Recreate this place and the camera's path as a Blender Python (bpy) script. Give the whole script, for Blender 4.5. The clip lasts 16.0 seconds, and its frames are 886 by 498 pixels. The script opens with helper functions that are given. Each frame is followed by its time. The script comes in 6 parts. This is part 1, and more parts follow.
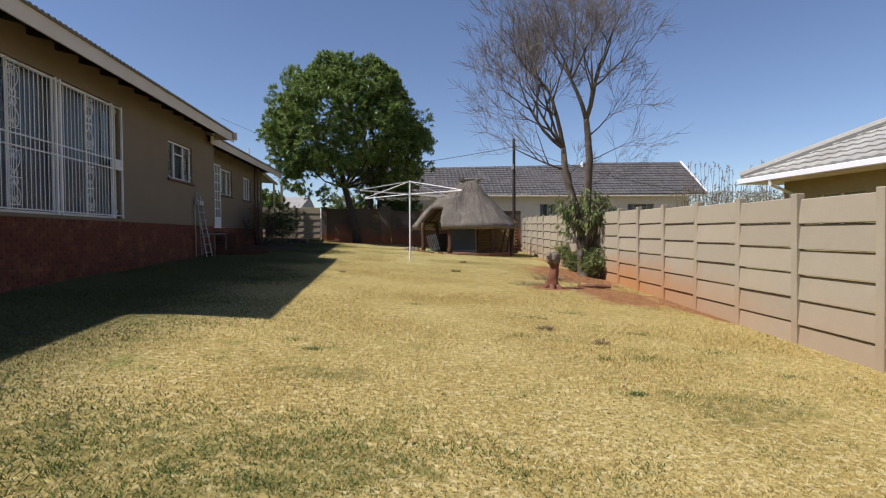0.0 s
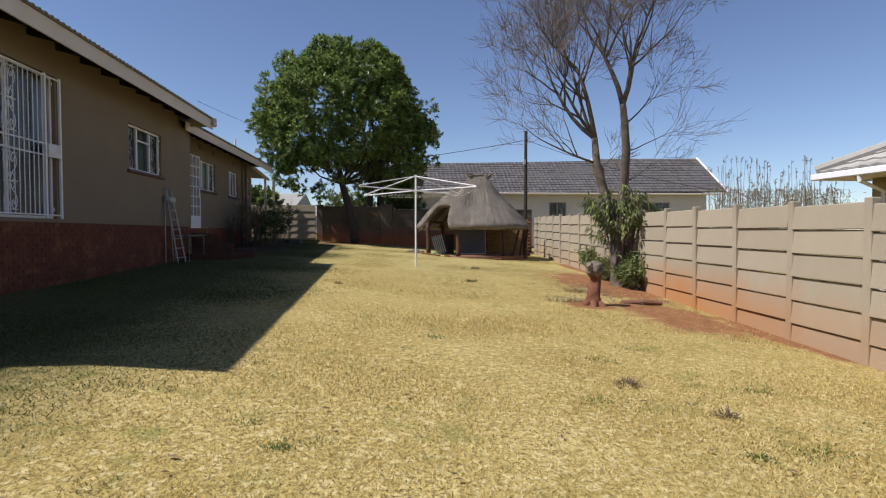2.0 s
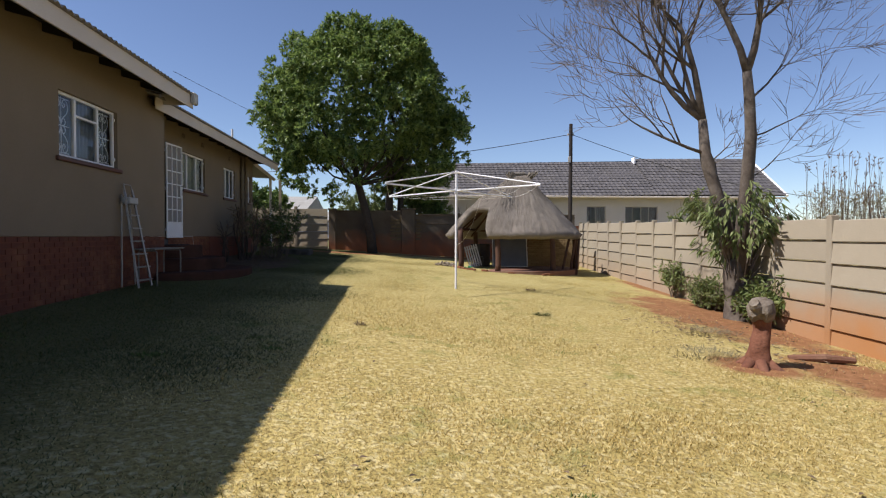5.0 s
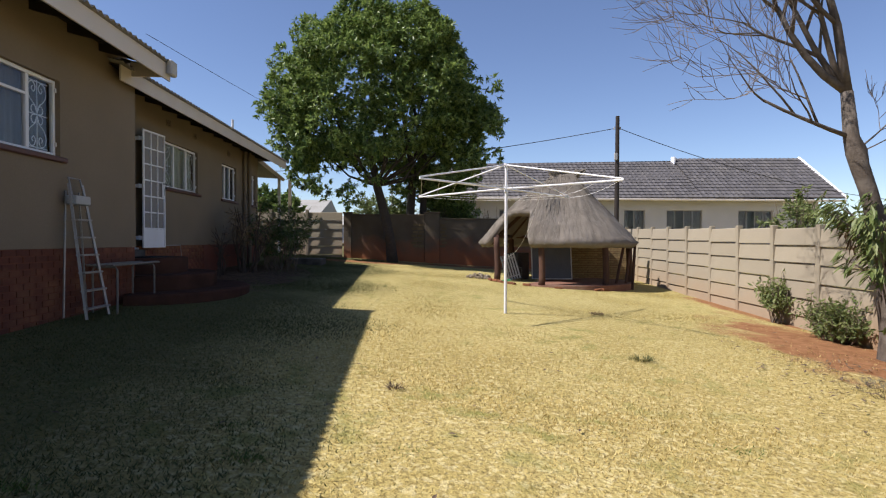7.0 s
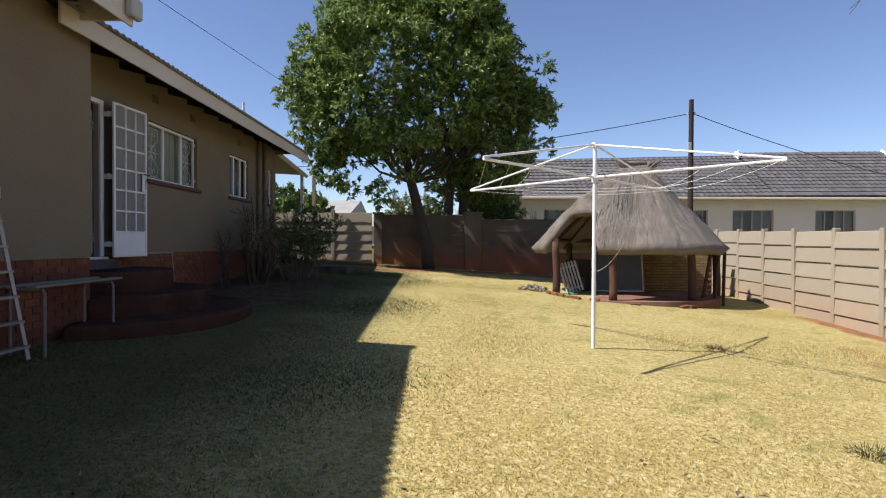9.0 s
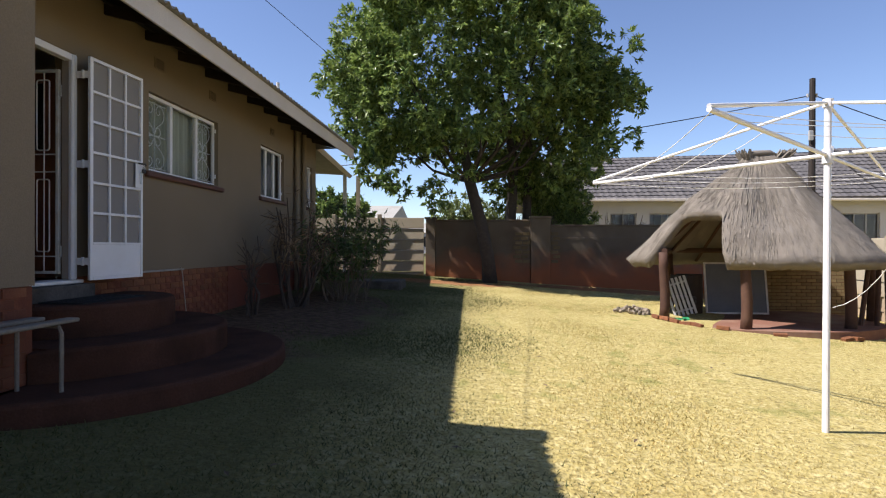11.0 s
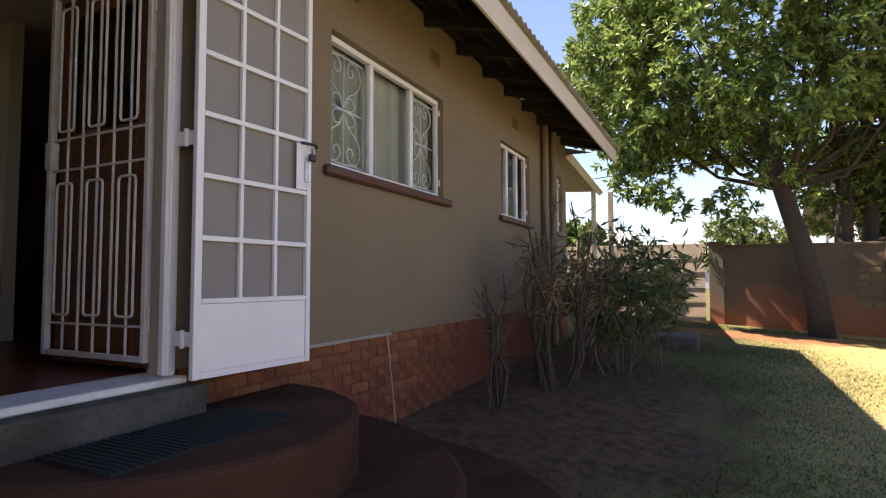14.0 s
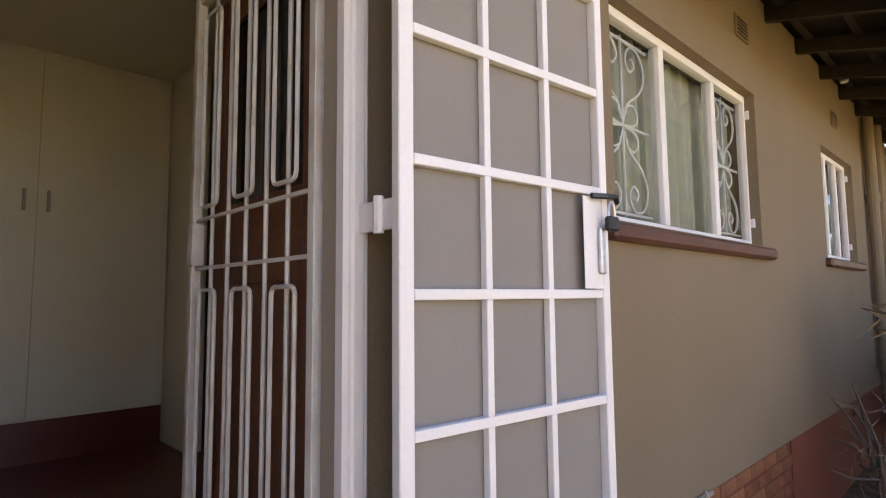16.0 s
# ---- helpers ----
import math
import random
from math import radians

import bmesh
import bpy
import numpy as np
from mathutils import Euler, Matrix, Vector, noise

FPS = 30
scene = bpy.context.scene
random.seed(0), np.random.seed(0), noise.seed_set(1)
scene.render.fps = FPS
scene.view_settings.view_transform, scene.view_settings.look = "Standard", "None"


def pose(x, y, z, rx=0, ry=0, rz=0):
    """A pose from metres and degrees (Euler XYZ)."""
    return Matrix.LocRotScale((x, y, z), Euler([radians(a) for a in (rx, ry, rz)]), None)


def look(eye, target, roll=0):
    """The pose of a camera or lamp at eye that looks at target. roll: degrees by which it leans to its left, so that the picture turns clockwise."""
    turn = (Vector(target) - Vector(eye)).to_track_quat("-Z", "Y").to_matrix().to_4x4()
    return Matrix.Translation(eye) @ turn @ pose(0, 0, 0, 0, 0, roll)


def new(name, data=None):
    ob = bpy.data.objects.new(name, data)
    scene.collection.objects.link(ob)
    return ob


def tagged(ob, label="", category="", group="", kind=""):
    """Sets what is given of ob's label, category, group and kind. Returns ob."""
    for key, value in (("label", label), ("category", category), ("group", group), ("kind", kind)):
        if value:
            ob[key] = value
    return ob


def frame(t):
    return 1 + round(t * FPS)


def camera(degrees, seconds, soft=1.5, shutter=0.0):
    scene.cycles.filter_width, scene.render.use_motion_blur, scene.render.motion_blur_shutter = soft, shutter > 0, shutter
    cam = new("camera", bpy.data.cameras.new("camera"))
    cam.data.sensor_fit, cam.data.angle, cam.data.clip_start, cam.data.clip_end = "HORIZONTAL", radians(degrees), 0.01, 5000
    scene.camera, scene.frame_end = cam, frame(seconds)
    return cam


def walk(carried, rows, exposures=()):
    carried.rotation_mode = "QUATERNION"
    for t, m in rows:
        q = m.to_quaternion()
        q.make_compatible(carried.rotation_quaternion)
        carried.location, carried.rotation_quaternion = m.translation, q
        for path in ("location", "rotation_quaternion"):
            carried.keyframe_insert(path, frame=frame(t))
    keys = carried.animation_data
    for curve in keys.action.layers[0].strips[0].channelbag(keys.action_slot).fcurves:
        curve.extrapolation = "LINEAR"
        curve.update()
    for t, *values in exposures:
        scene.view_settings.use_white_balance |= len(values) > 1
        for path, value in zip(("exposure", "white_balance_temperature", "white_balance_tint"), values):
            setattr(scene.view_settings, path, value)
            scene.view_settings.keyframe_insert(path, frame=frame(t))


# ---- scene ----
cam = camera(76.5, 16.0, soft=1.15)
METRES, EYE, TILT, LEAN, TURN = 21.1, 1.5, -1.0, 0.0, -4.9
ROWS = [
    (0.0, 0.0, 0.0, 0.0, -0.0, -0.45, 0.42),
    (0.5, -0.0037, 0.0256, 0.0031, 0.03, -0.59, 0.34),
    (1.0, -0.0073, 0.0555, 0.0041, -0.13, -0.65, 0.31),
    (1.5, -0.0122, 0.0851, 0.0064, -0.15, -0.66, 0.22),
    (2.0, -0.018, 0.1167, 0.0091, -0.19, -0.69, 0.17),
    (2.5, -0.0229, 0.1461, 0.0119, -0.2, -0.68, 0.12),
    (3.0, -0.0293, 0.1794, 0.0132, -0.05, -0.67, 0.03),
    (3.5, -0.035, 0.2081, 0.0145, 0.05, -0.64, 0.03),
    (4.0, -0.0431, 0.2402, 0.0178, 0.48, -0.58, -0.03),
    (6.5, -0.0833, 0.4027, 0.0261, 1.77, 0.15, -0.12),
    (7.0, -0.0912, 0.4387, 0.0294, 2.34, 0.15, -0.19),
    (7.5, -0.0968, 0.4722, 0.0306, 2.7, 0.19, -0.23),
    (8.0, -0.1033, 0.5067, 0.0314, 3.69, 0.24, -0.22),
    (8.5, -0.1103, 0.5371, 0.033, 4.27, 0.26, -0.24),
    (9.0, -0.1198, 0.5706, 0.0357, 5.34, 0.31, -0.28),
    (11.5, -0.1886, 0.7285, 0.0442, 11.7, 1.13, -0.33),
    (12.0, -0.2021, 0.7586, 0.0456, 15.38, 1.48, -0.38),
    (12.5, -0.2134, 0.7851, 0.0471, 18.4, 2.16, -0.41),
    (13.0, -0.2296, 0.8114, 0.05, 23.62, 2.98, -0.38),
    (13.5, -0.2488, 0.8338, 0.0521, 27.57, 3.42, -0.42),
    (14.0, -0.2702, 0.8584, 0.0524, 30.73, 3.96, -0.35),
    (14.5, -0.2913, 0.8777, 0.0552, 35.39, 5.0, -0.3),
    (15.0, -0.3102, 0.8912, 0.0644, 39.24, 5.19, -0.34),
    (15.5, -0.3237, 0.8998, 0.0715, 43.61, 5.25, -0.36),
    (16.0, -0.3369, 0.9063, 0.0776, 50.85, 5.64, -0.25),
]
walk(cam, [(t, pose(0, 0, EYE, TILT, LEAN, TURN) @ pose(METRES * x, METRES * y, METRES * z, 90 + pitch, roll, yaw)) for t, x, y, z, yaw, pitch, roll in ROWS],
     exposures=[(0.0, 0.40, 6500, 13), (3.5, 0.44, 6500, 14), (7.0, 0.68, 6500, 14), (9.0, 0.76, 6500, 14), (11.5, 1.1, 6600, 14), (12.5, 1.36, 6750, 15), (13.5, 1.74, 7200, 19), (15.0, 2.4, 7700, 22), (16.0, 2.8, 7900, 22)])

# ---- world and sun ----
world = bpy.data.worlds.new("sky")
scene.world = world
world.use_nodes = True
sky = world.node_tree.nodes.new("ShaderNodeTexSky")
sky.sky_type = "NISHITA"
sky.sun_disc = False
sky.sun_elevation = radians(51)
sky.sun_rotation = radians(258)
sky.altitude = 1400
sky.air_density, sky.dust_density, sky.ozone_density = 1.05, 0.0, 3.8
clear_air = world.node_tree.nodes.new("ShaderNodeHueSaturation")
clear_air.inputs["Saturation"].default_value = 0.98
clear_air.inputs["Hue"].default_value = 0.506
clear_air.inputs["Value"].default_value = 1.13
world.node_tree.links.new(sky.outputs[0], clear_air.inputs["Color"])
world.node_tree.links.new(clear_air.outputs[0], world.node_tree.nodes["Background"].inputs[0])
world.node_tree.nodes["Background"].inputs[1].default_value = 0.078
SUN_WAY = Vector((0.77, 0.165, -1.0))
sun = new("sun", bpy.data.lights.new("sun", "SUN"))
sun.data.energy, sun.data.angle, sun.data.color = 4.6, radians(0.53), (1.0, 0.97, 0.93)
sun.matrix_world = look((-20, -5, 30), Vector((-20, -5, 30)) + SUN_WAY)


# ---- small tools ----
def ground_z(x, y):
    """The lawn's slope, level far away."""
    return 0.06 - 0.0613 * min(max(x, -10.0), 9.0) + 0.0271 * min(max(y, -8.0), 36.0)


def part(name, bm, material, parent=None, label="", smooth=False):
    """One bmesh as one mesh object, under parent if given."""
    mesh = bpy.data.meshes.new(name)
    if smooth:
        for f in bm.faces:
            f.smooth = True
    bm.to_mesh(mesh)
    bm.free()
    mesh.materials.append(material)
    ob = new(name, mesh)
    if parent:
        ob.parent = parent
    return tagged(ob, label)


def shared(name, mesh, m, parent):
    """A piece that shares its mesh with its fellows."""
    ob = new(name, mesh)
    ob.parent = parent
    ob.matrix_basis = m
    return ob


def thing(name, label, category, at=(0, 0, 0), group="", kind=""):
    ob = new(name)
    ob.location = at
    ob.empty_display_size = 0.2
    return tagged(ob, label, category, group, kind)


def rest(ob):
    """Parts are given in world coordinates: take the thing's own place off again."""
    bpy.context.view_layer.update()
    off = ob.matrix_world.inverted()
    for child in ob.children:
        child.matrix_parent_inverse = off
    return ob


def box(bm, a, b, bevel=0.0, m=None):
    """An axis-aligned box from corner a to corner b, turned by m if given."""
    a, b = Vector(a), Vector(b)
    made = bmesh.ops.create_cube(bm, size=1.0)["verts"]
    size, mid = b - a, (a + b) / 2
    for v in made:
        v.co = Vector((v.co.x * size.x, v.co.y * size.y, v.co.z * size.z)) + mid
        if m is not None:
            v.co = m @ v.co
    if bevel:
        edges = {e for v in made for e in v.link_edges}
        bmesh.ops.bevel(bm, geom=list(edges), offset=bevel, segments=1, affect="EDGES")
    return bm


def tube(bm, p, q, r0, r1=None, n=8, caps=True):
    """A tapered round bar from p to q."""
    p, q = Vector(p), Vector(q)
    way = q - p
    turn = way.to_track_quat("Z", "Y").to_matrix()
    rings = []
    for c, r in ((p, r0), (q, r0 if r1 is None else r1)):
        rings.append([bm.verts.new(c + turn @ Vector((r * math.cos(k * math.tau / n), r * math.sin(k * math.tau / n), 0))) for k in range(n)])
    for k in range(n):
        bm.faces.new((rings[0][k], rings[0][(k + 1) % n], rings[1][(k + 1) % n], rings[1][k]))
    if caps:
        bm.faces.new(rings[0][::-1])
        bm.faces.new(rings[1])
    return bm


def pipe_run(bm, points, r, n=8):
    """A bent round bar through points."""
    points = [Vector(p) for p in points]
    radii = r if isinstance(r, (list, tuple)) else [r] * len(points)
    rings = []
    for i, c in enumerate(points):
        way = points[min(i + 1, len(points) - 1)] - points[max(i - 1, 0)]
        turn = way.to_track_quat("Z", "Y" if abs(way.normalized().z) > 0.8 or abs(way.normalized().y) < 0.9 else "X").to_matrix()
        rings.append([bm.verts.new(c + turn @ Vector((radii[i] * math.cos(k * math.tau / n), radii[i] * math.sin(k * math.tau / n), 0))) for k in range(n)])
    for a, b in zip(rings, rings[1:]):
        best = min(range(n), key=lambda s: sum((a[k].co - b[(k + s) % n].co).length for k in range(n)))
        for k in range(n):
            bm.faces.new((a[k], a[(k + 1) % n], b[(k + 1 + best) % n], b[(k + best) % n]))
    bm.faces.new(rings[0][::-1])
    bm.faces.new(rings[-1])
    return bm


def wall_with_holes(bm, plane, lo, hi, holes, thick, axis="x"):
    """A wall of that thickness behind the plane, from lo to hi (along, up), with rectangular holes (a0, a1, z0, z1) through it."""
    us = sorted({lo[0], hi[0], *[h[0] for h in holes], *[h[1] for h in holes]})
    vs = sorted({lo[1], hi[1], *[h[2] for h in holes], *[h[3] for h in holes]})
    us = [u for u in us if lo[0] <= u <= hi[0]]
    vs = [v for v in vs if lo[1] <= v <= hi[1]]
    solid = {}
    for i in range(len(us) - 1):
        for j in range(len(vs) - 1):
            cu, cv = (us[i] + us[i + 1]) / 2, (vs[j] + vs[j + 1]) / 2
            solid[i, j] = not any(h[0] < cu < h[1] and h[2] < cv < h[3] for h in holes)
    cache = {}

    def vert(i, j, k):
        if (i, j, k) not in cache:
            d = plane - thick * k
            cache[i, j, k] = bm.verts.new((d, us[i], vs[j]) if axis == "x" else (us[i], d, vs[j]))
        return cache[i, j, k]

    for (i, j), full in solid.items():
        if not full:
            continue
        bm.faces.new((vert(i, j, 0), vert(i + 1, j, 0), vert(i + 1, j + 1, 0), vert(i, j + 1, 0)))
        bm.faces.new((vert(i, j, 1), vert(i, j + 1, 1), vert(i + 1, j + 1, 1), vert(i + 1, j, 1)))
        for di, dj, a, b in ((-1, 0, (i, j), (i, j + 1)), (1, 0, (i + 1, j), (i + 1, j + 1)), (0, -1, (i, j), (i + 1, j)), (0, 1, (i, j + 1), (i + 1, j + 1))):
            if not solid.get((i + di, j + dj), False):
                bm.faces.new((vert(*a, 0), vert(*b, 0), vert(*b, 1), vert(*a, 1)))
    bmesh.ops.recalc_face_normals(bm, faces=bm.faces)
    return bm


# ---- materials ----
def material(name, low, high, scale=6.0, rough=0.8, bump=0.2, grain=60.0, metal=0.0, vary=0.0, island=0.0, stain=None, stain_scale=0.8, stain_amount=0.4, spec=0.4, speck=1.0):
    """A surface with a coarse mottle between two colours, fine grain relief, and optional stains; vary and island shift value piece by piece."""
    m = bpy.data.materials.new(name)
    m.use_nodes = True
    t = m.node_tree
    b = t.nodes["Principled BSDF"]
    co = t.nodes.new("ShaderNodeTexCoord").outputs["Object"]

    def tex(s, detail=4.0):
        n = t.nodes.new("ShaderNodeTexNoise")
        n.inputs["Scale"].default_value, n.inputs["Detail"].default_value = s, detail
        t.links.new(co, n.inputs["Vector"])
        return n.outputs["Fac"]

    def mix(f, a, c):
        n = t.nodes.new("ShaderNodeMix")
        n.data_type = "RGBA"
        if isinstance(f, float):
            n.inputs[0].default_value = f
        else:
            t.links.new(f, n.inputs[0])
        for value, socket in ((a, n.inputs[6]), (c, n.inputs[7])):
            if isinstance(value, tuple):
                socket.default_value = (*value, 1)
            else:
                t.links.new(value, socket)
        return n.outputs[2]

    def ramp(f, a, c):
        n = t.nodes.new("ShaderNodeMapRange")
        n.inputs[1].default_value, n.inputs[2].default_value = a, c
        t.links.new(f, n.inputs[0])
        return n.outputs[0]

    fine = tex(grain, 3.0)
    col = mix(ramp(tex(scale, 6.0), 0.3, 0.7), low, high)
    col = mix(ramp(fine, 0.25, 0.95), col, tuple(c * (1 - 0.28 * speck) for c in low))
    if stain:
        f = t.nodes.new("ShaderNodeMath")
        f.operation = "MULTIPLY"
        t.links.new(ramp(tex(stain_scale, 8.0), 0.48, 0.68), f.inputs[0])
        f.inputs[1].default_value = stain_amount
        col = mix(f.outputs[0], col, stain)
    if vary or island:
        source = t.nodes.new("ShaderNodeObjectInfo").outputs["Random"] if vary else t.nodes.new("ShaderNodeNewGeometry").outputs["Random Per Island"]
        h = t.nodes.new("ShaderNodeHueSaturation")
        r = t.nodes.new("ShaderNodeMapRange")
        r.inputs[3].default_value, r.inputs[4].default_value = 1 - (vary or island), 1 + (vary or island)
        t.links.new(source, r.inputs[0])
        t.links.new(r.outputs[0], h.inputs["Value"])
        t.links.new(col, h.inputs["Color"])
        col = h.outputs[0]
    t.links.new(col, b.inputs["Base Color"])
    b.inputs["Roughness"].default_value, b.inputs["Metallic"].default_value = rough, metal
    b.inputs["Specular IOR Level"].default_value = spec
    if bump:
        n = t.nodes.new("ShaderNodeBump")
        n.inputs["Strength"].default_value, n.inputs["Distance"].default_value = bump, 0.01
        t.links.new(fine, n.inputs["Height"])
        t.links.new(n.outputs[0], b.inputs["Normal"])
    return m


def leafy(name, low, high, through_light=0.3, rough=0.42):
    """Leaves: each one's own green, some light passing through."""
    m = bpy.data.materials.new(name)
    m.use_nodes = True
    t = m.node_tree
    b = t.nodes["Principled BSDF"]
    n = t.nodes.new("ShaderNodeMix")
    n.data_type = "RGBA"
    t.links.new(t.nodes.new("ShaderNodeNewGeometry").outputs["Random Per Island"], n.inputs[0])
    n.inputs[6].default_value, n.inputs[7].default_value = (*low, 1), (*high, 1)
    t.links.new(n.outputs[2], b.inputs["Base Color"])
    b.inputs["Roughness"].default_value = rough
    b.inputs["Specular IOR Level"].default_value = 0.28
    s = t.nodes.new("ShaderNodeBsdfTranslucent")
    t.links.new(n.outputs[2], s.inputs["Color"])
    k = t.nodes.new("ShaderNodeMixShader")
    k.inputs[0].default_value = through_light
    t.links.new(b.outputs[0], k.inputs[1])
    t.links.new(s.outputs[0], k.inputs[2])
    t.links.new(k.outputs[0], t.nodes["Material Output"].inputs["Surface"])
    return m


def glass(name, tint=(0.9, 0.93, 0.92), rough=0.0, clear=0.85):
    """A pane: mostly clear, with its reflection."""
    m = bpy.data.materials.new(name)
    m.use_nodes = True
    t = m.node_tree
    clearer = t.nodes.new("ShaderNodeBsdfTransparent")
    clearer.inputs[0].default_value = (*tint, 1)
    shine = t.nodes.new("ShaderNodeBsdfGlossy")
    shine.inputs["Roughness"].default_value = rough
    f = t.nodes.new("ShaderNodeFresnel")
    f.inputs["IOR"].default_value = 1.5
    k = t.nodes.new("ShaderNodeMixShader")
    t.links.new(f.outputs[0], k.inputs[0])
    t.links.new(clearer.outputs[0], k.inputs[1])
    t.links.new(shine.outputs[0], k.inputs[2])
    t.links.new(k.outputs[0], t.nodes["Material Output"].inputs["Surface"])
    return m


def lawn_material():
    """Dry winter lawn: straw with green remains, bare red soil under the bare tree and along the walls."""
    m = bpy.data.materials.new("dry_lawn")
    m.use_nodes = True
    t = m.node_tree
    b = t.nodes["Principled BSDF"]
    pos = t.nodes.new("ShaderNodeNewGeometry").outputs["Position"]

    def tex(s, detail=5.0):
        n = t.nodes.new("ShaderNodeTexNoise")
        n.inputs["Scale"].default_value, n.inputs["Detail"].default_value = s, detail
        t.links.new(pos, n.inputs["Vector"])
        return n.outputs["Fac"]

    def rng(f, a, c, lo=0.0, hi=1.0):
        n = t.nodes.new("ShaderNodeMapRange")
        n.inputs[1].default_value, n.inputs[2].default_value, n.inputs[3].default_value, n.inputs[4].default_value = a, c, lo, hi
        t.links.new(f, n.inputs[0])
        return n.outputs[0]

    def calc(op, a, c):
        n = t.nodes.new("ShaderNodeMath")
        n.operation = op
        for value, socket in ((a, n.inputs[0]), (c, n.inputs[1])):
            if isinstance(value, (int, float)):
                socket.default_value = value
            else:
                t.links.new(value, socket)
        return n.outputs[0]

    def mix(f, a, c):
        n = t.nodes.new("ShaderNodeMix")
        n.data_type = "RGBA"
        t.links.new(f, n.inputs[0])
        for value, socket in ((a, n.inputs[6]), (c, n.inputs[7])):
            if isinstance(value, tuple):
                socket.default_value = (*value, 1)
            else:
                t.links.new(value, socket)
        return n.outputs[2]

    def patch(x, y, rx, ry, ragged=0.9):
        """1 inside a ragged oval patch, 0 outside."""
        v = t.nodes.new("ShaderNodeVectorMath")
        v.operation = "SUBTRACT"
        t.links.new(pos, v.inputs[0])
        v.inputs[1].default_value = (x, y, 0)
        d = t.nodes.new("ShaderNodeVectorMath")
        d.operation = "MULTIPLY"
        t.links.new(v.outputs[0], d.inputs[0])
        d.inputs[1].default_value = (1 / rx, 1 / ry, 0)
        ln = t.nodes.new("ShaderNodeVectorMath")
        ln.operation = "LENGTH"
        t.links.new(d.outputs[0], ln.inputs[0])
        r = calc("ADD", ln.outputs["Value"], calc("MULTIPLY", calc("SUBTRACT", tex(1.7, 6.0), 0.5), ragged * 1.6))
        return rng(r, 0.75, 1.15, 1.0, 0.0)

    straw = mix(rng(tex(0.9), 0.3, 0.7), (0.36, 0.272, 0.085), (0.49, 0.39, 0.15))
    straw = mix(rng(tex(45.0, 3.0), 0.45, 0.85), straw, (0.28, 0.205, 0.08))
    straw = mix(calc("MULTIPLY", rng(tex(20.0, 4.0), 0.52, 0.66), 0.6), straw, (0.20, 0.145, 0.05))
    straw = mix(calc("MULTIPLY", rng(tex(15.0, 5.0), 0.50, 0.64), 0.65), straw, (0.62, 0.52, 0.27))
    apart = t.nodes.new("ShaderNodeSeparateXYZ")
    t.links.new(pos, apart.inputs[0])
    fresher = rng(calc("ADD", apart.outputs[1], calc("MULTIPLY", tex(0.5), 6.0)), 15.0, 25.0, 0.0, 0.55)
    straw = mix(fresher, straw, mix(rng(tex(12.0, 5.0), 0.35, 0.68), (0.32, 0.275, 0.100), (0.51, 0.445, 0.21)))
    straw = mix(calc("MULTIPLY", rng(tex(26.0, 2.0), 0.53, 0.64), 0.55), straw, (0.14, 0.100, 0.034))
    green = calc("MULTIPLY", rng(tex(2.6, 6.0), 0.53, 0.68), rng(tex(0.45, 2.0), 0.4, 0.6))
    col = mix(calc("MULTIPLY", green, 0.7), straw, (0.17, 0.18, 0.045))
    # thin weedy green patches near the start of the walk
    for spot in ((-1.3, 3.3, 1.7, 0.75), (2.9, 4.5, 0.7, 0.4), (-0.7, 5.2, 0.5, 0.2)):
        col = mix(calc("MULTIPLY", patch(*spot, 1.5), rng(tex(7.0, 5.0), 0.38, 0.62, 0.15, 0.75)), col, (0.115, 0.115, 0.032))
    # the strip along the house: more green, its colour also darkened for the house's shade
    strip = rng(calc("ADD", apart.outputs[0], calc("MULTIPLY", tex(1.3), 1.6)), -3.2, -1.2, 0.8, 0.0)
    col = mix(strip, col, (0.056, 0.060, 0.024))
    soil = mix(rng(tex(6.0), 0.3, 0.7), (0.20, 0.092, 0.040), (0.30, 0.150, 0.072))
    bare = None
    for x, y, rx, ry in BARE:
        p = patch(x, y, rx, ry)
        bare = p if bare is None else calc("MAXIMUM", bare, p)
    col = mix(bare, col, soil)
    # dark leaf mould under the shrubs by the house
    col = mix(patch(*HUMUS), col, mix(rng(tex(9.0), 0.35, 0.65), (0.070, 0.044, 0.028), (0.135, 0.088, 0.056)))
    t.links.new(col, b.inputs["Base Color"])
    b.inputs["Roughness"].default_value = 0.95
    b.inputs["Specular IOR Level"].default_value = 0.1
    n = t.nodes.new("ShaderNodeBump")
    n.inputs["Strength"].default_value, n.inputs["Distance"].default_value = 0.9, 0.03
    t.links.new(tex(34.0, 5.0), n.inputs["Height"])
    t.links.new(n.outputs[0], b.inputs["Normal"])
    return m


# bare red soil: x, y and half-widths of each oval
BARE = [(5.6, 17.6, 1.3, 3.6), (5.0, 12.4, 0.9, 1.9), (5.9, 10.6, 0.45, 2.2), (3.8, 13.3, 0.55, 0.55), (-3.3, 31.6, 2.0, 0.75), (3.0, 32.6, 5.5, 0.8), (-5.9, 24.5, 0.5, 2.6), (6.8, 22.0, 0.5, 3.5)]
HUMUS = (-5.5, 24.4, 1.5, 3.2)

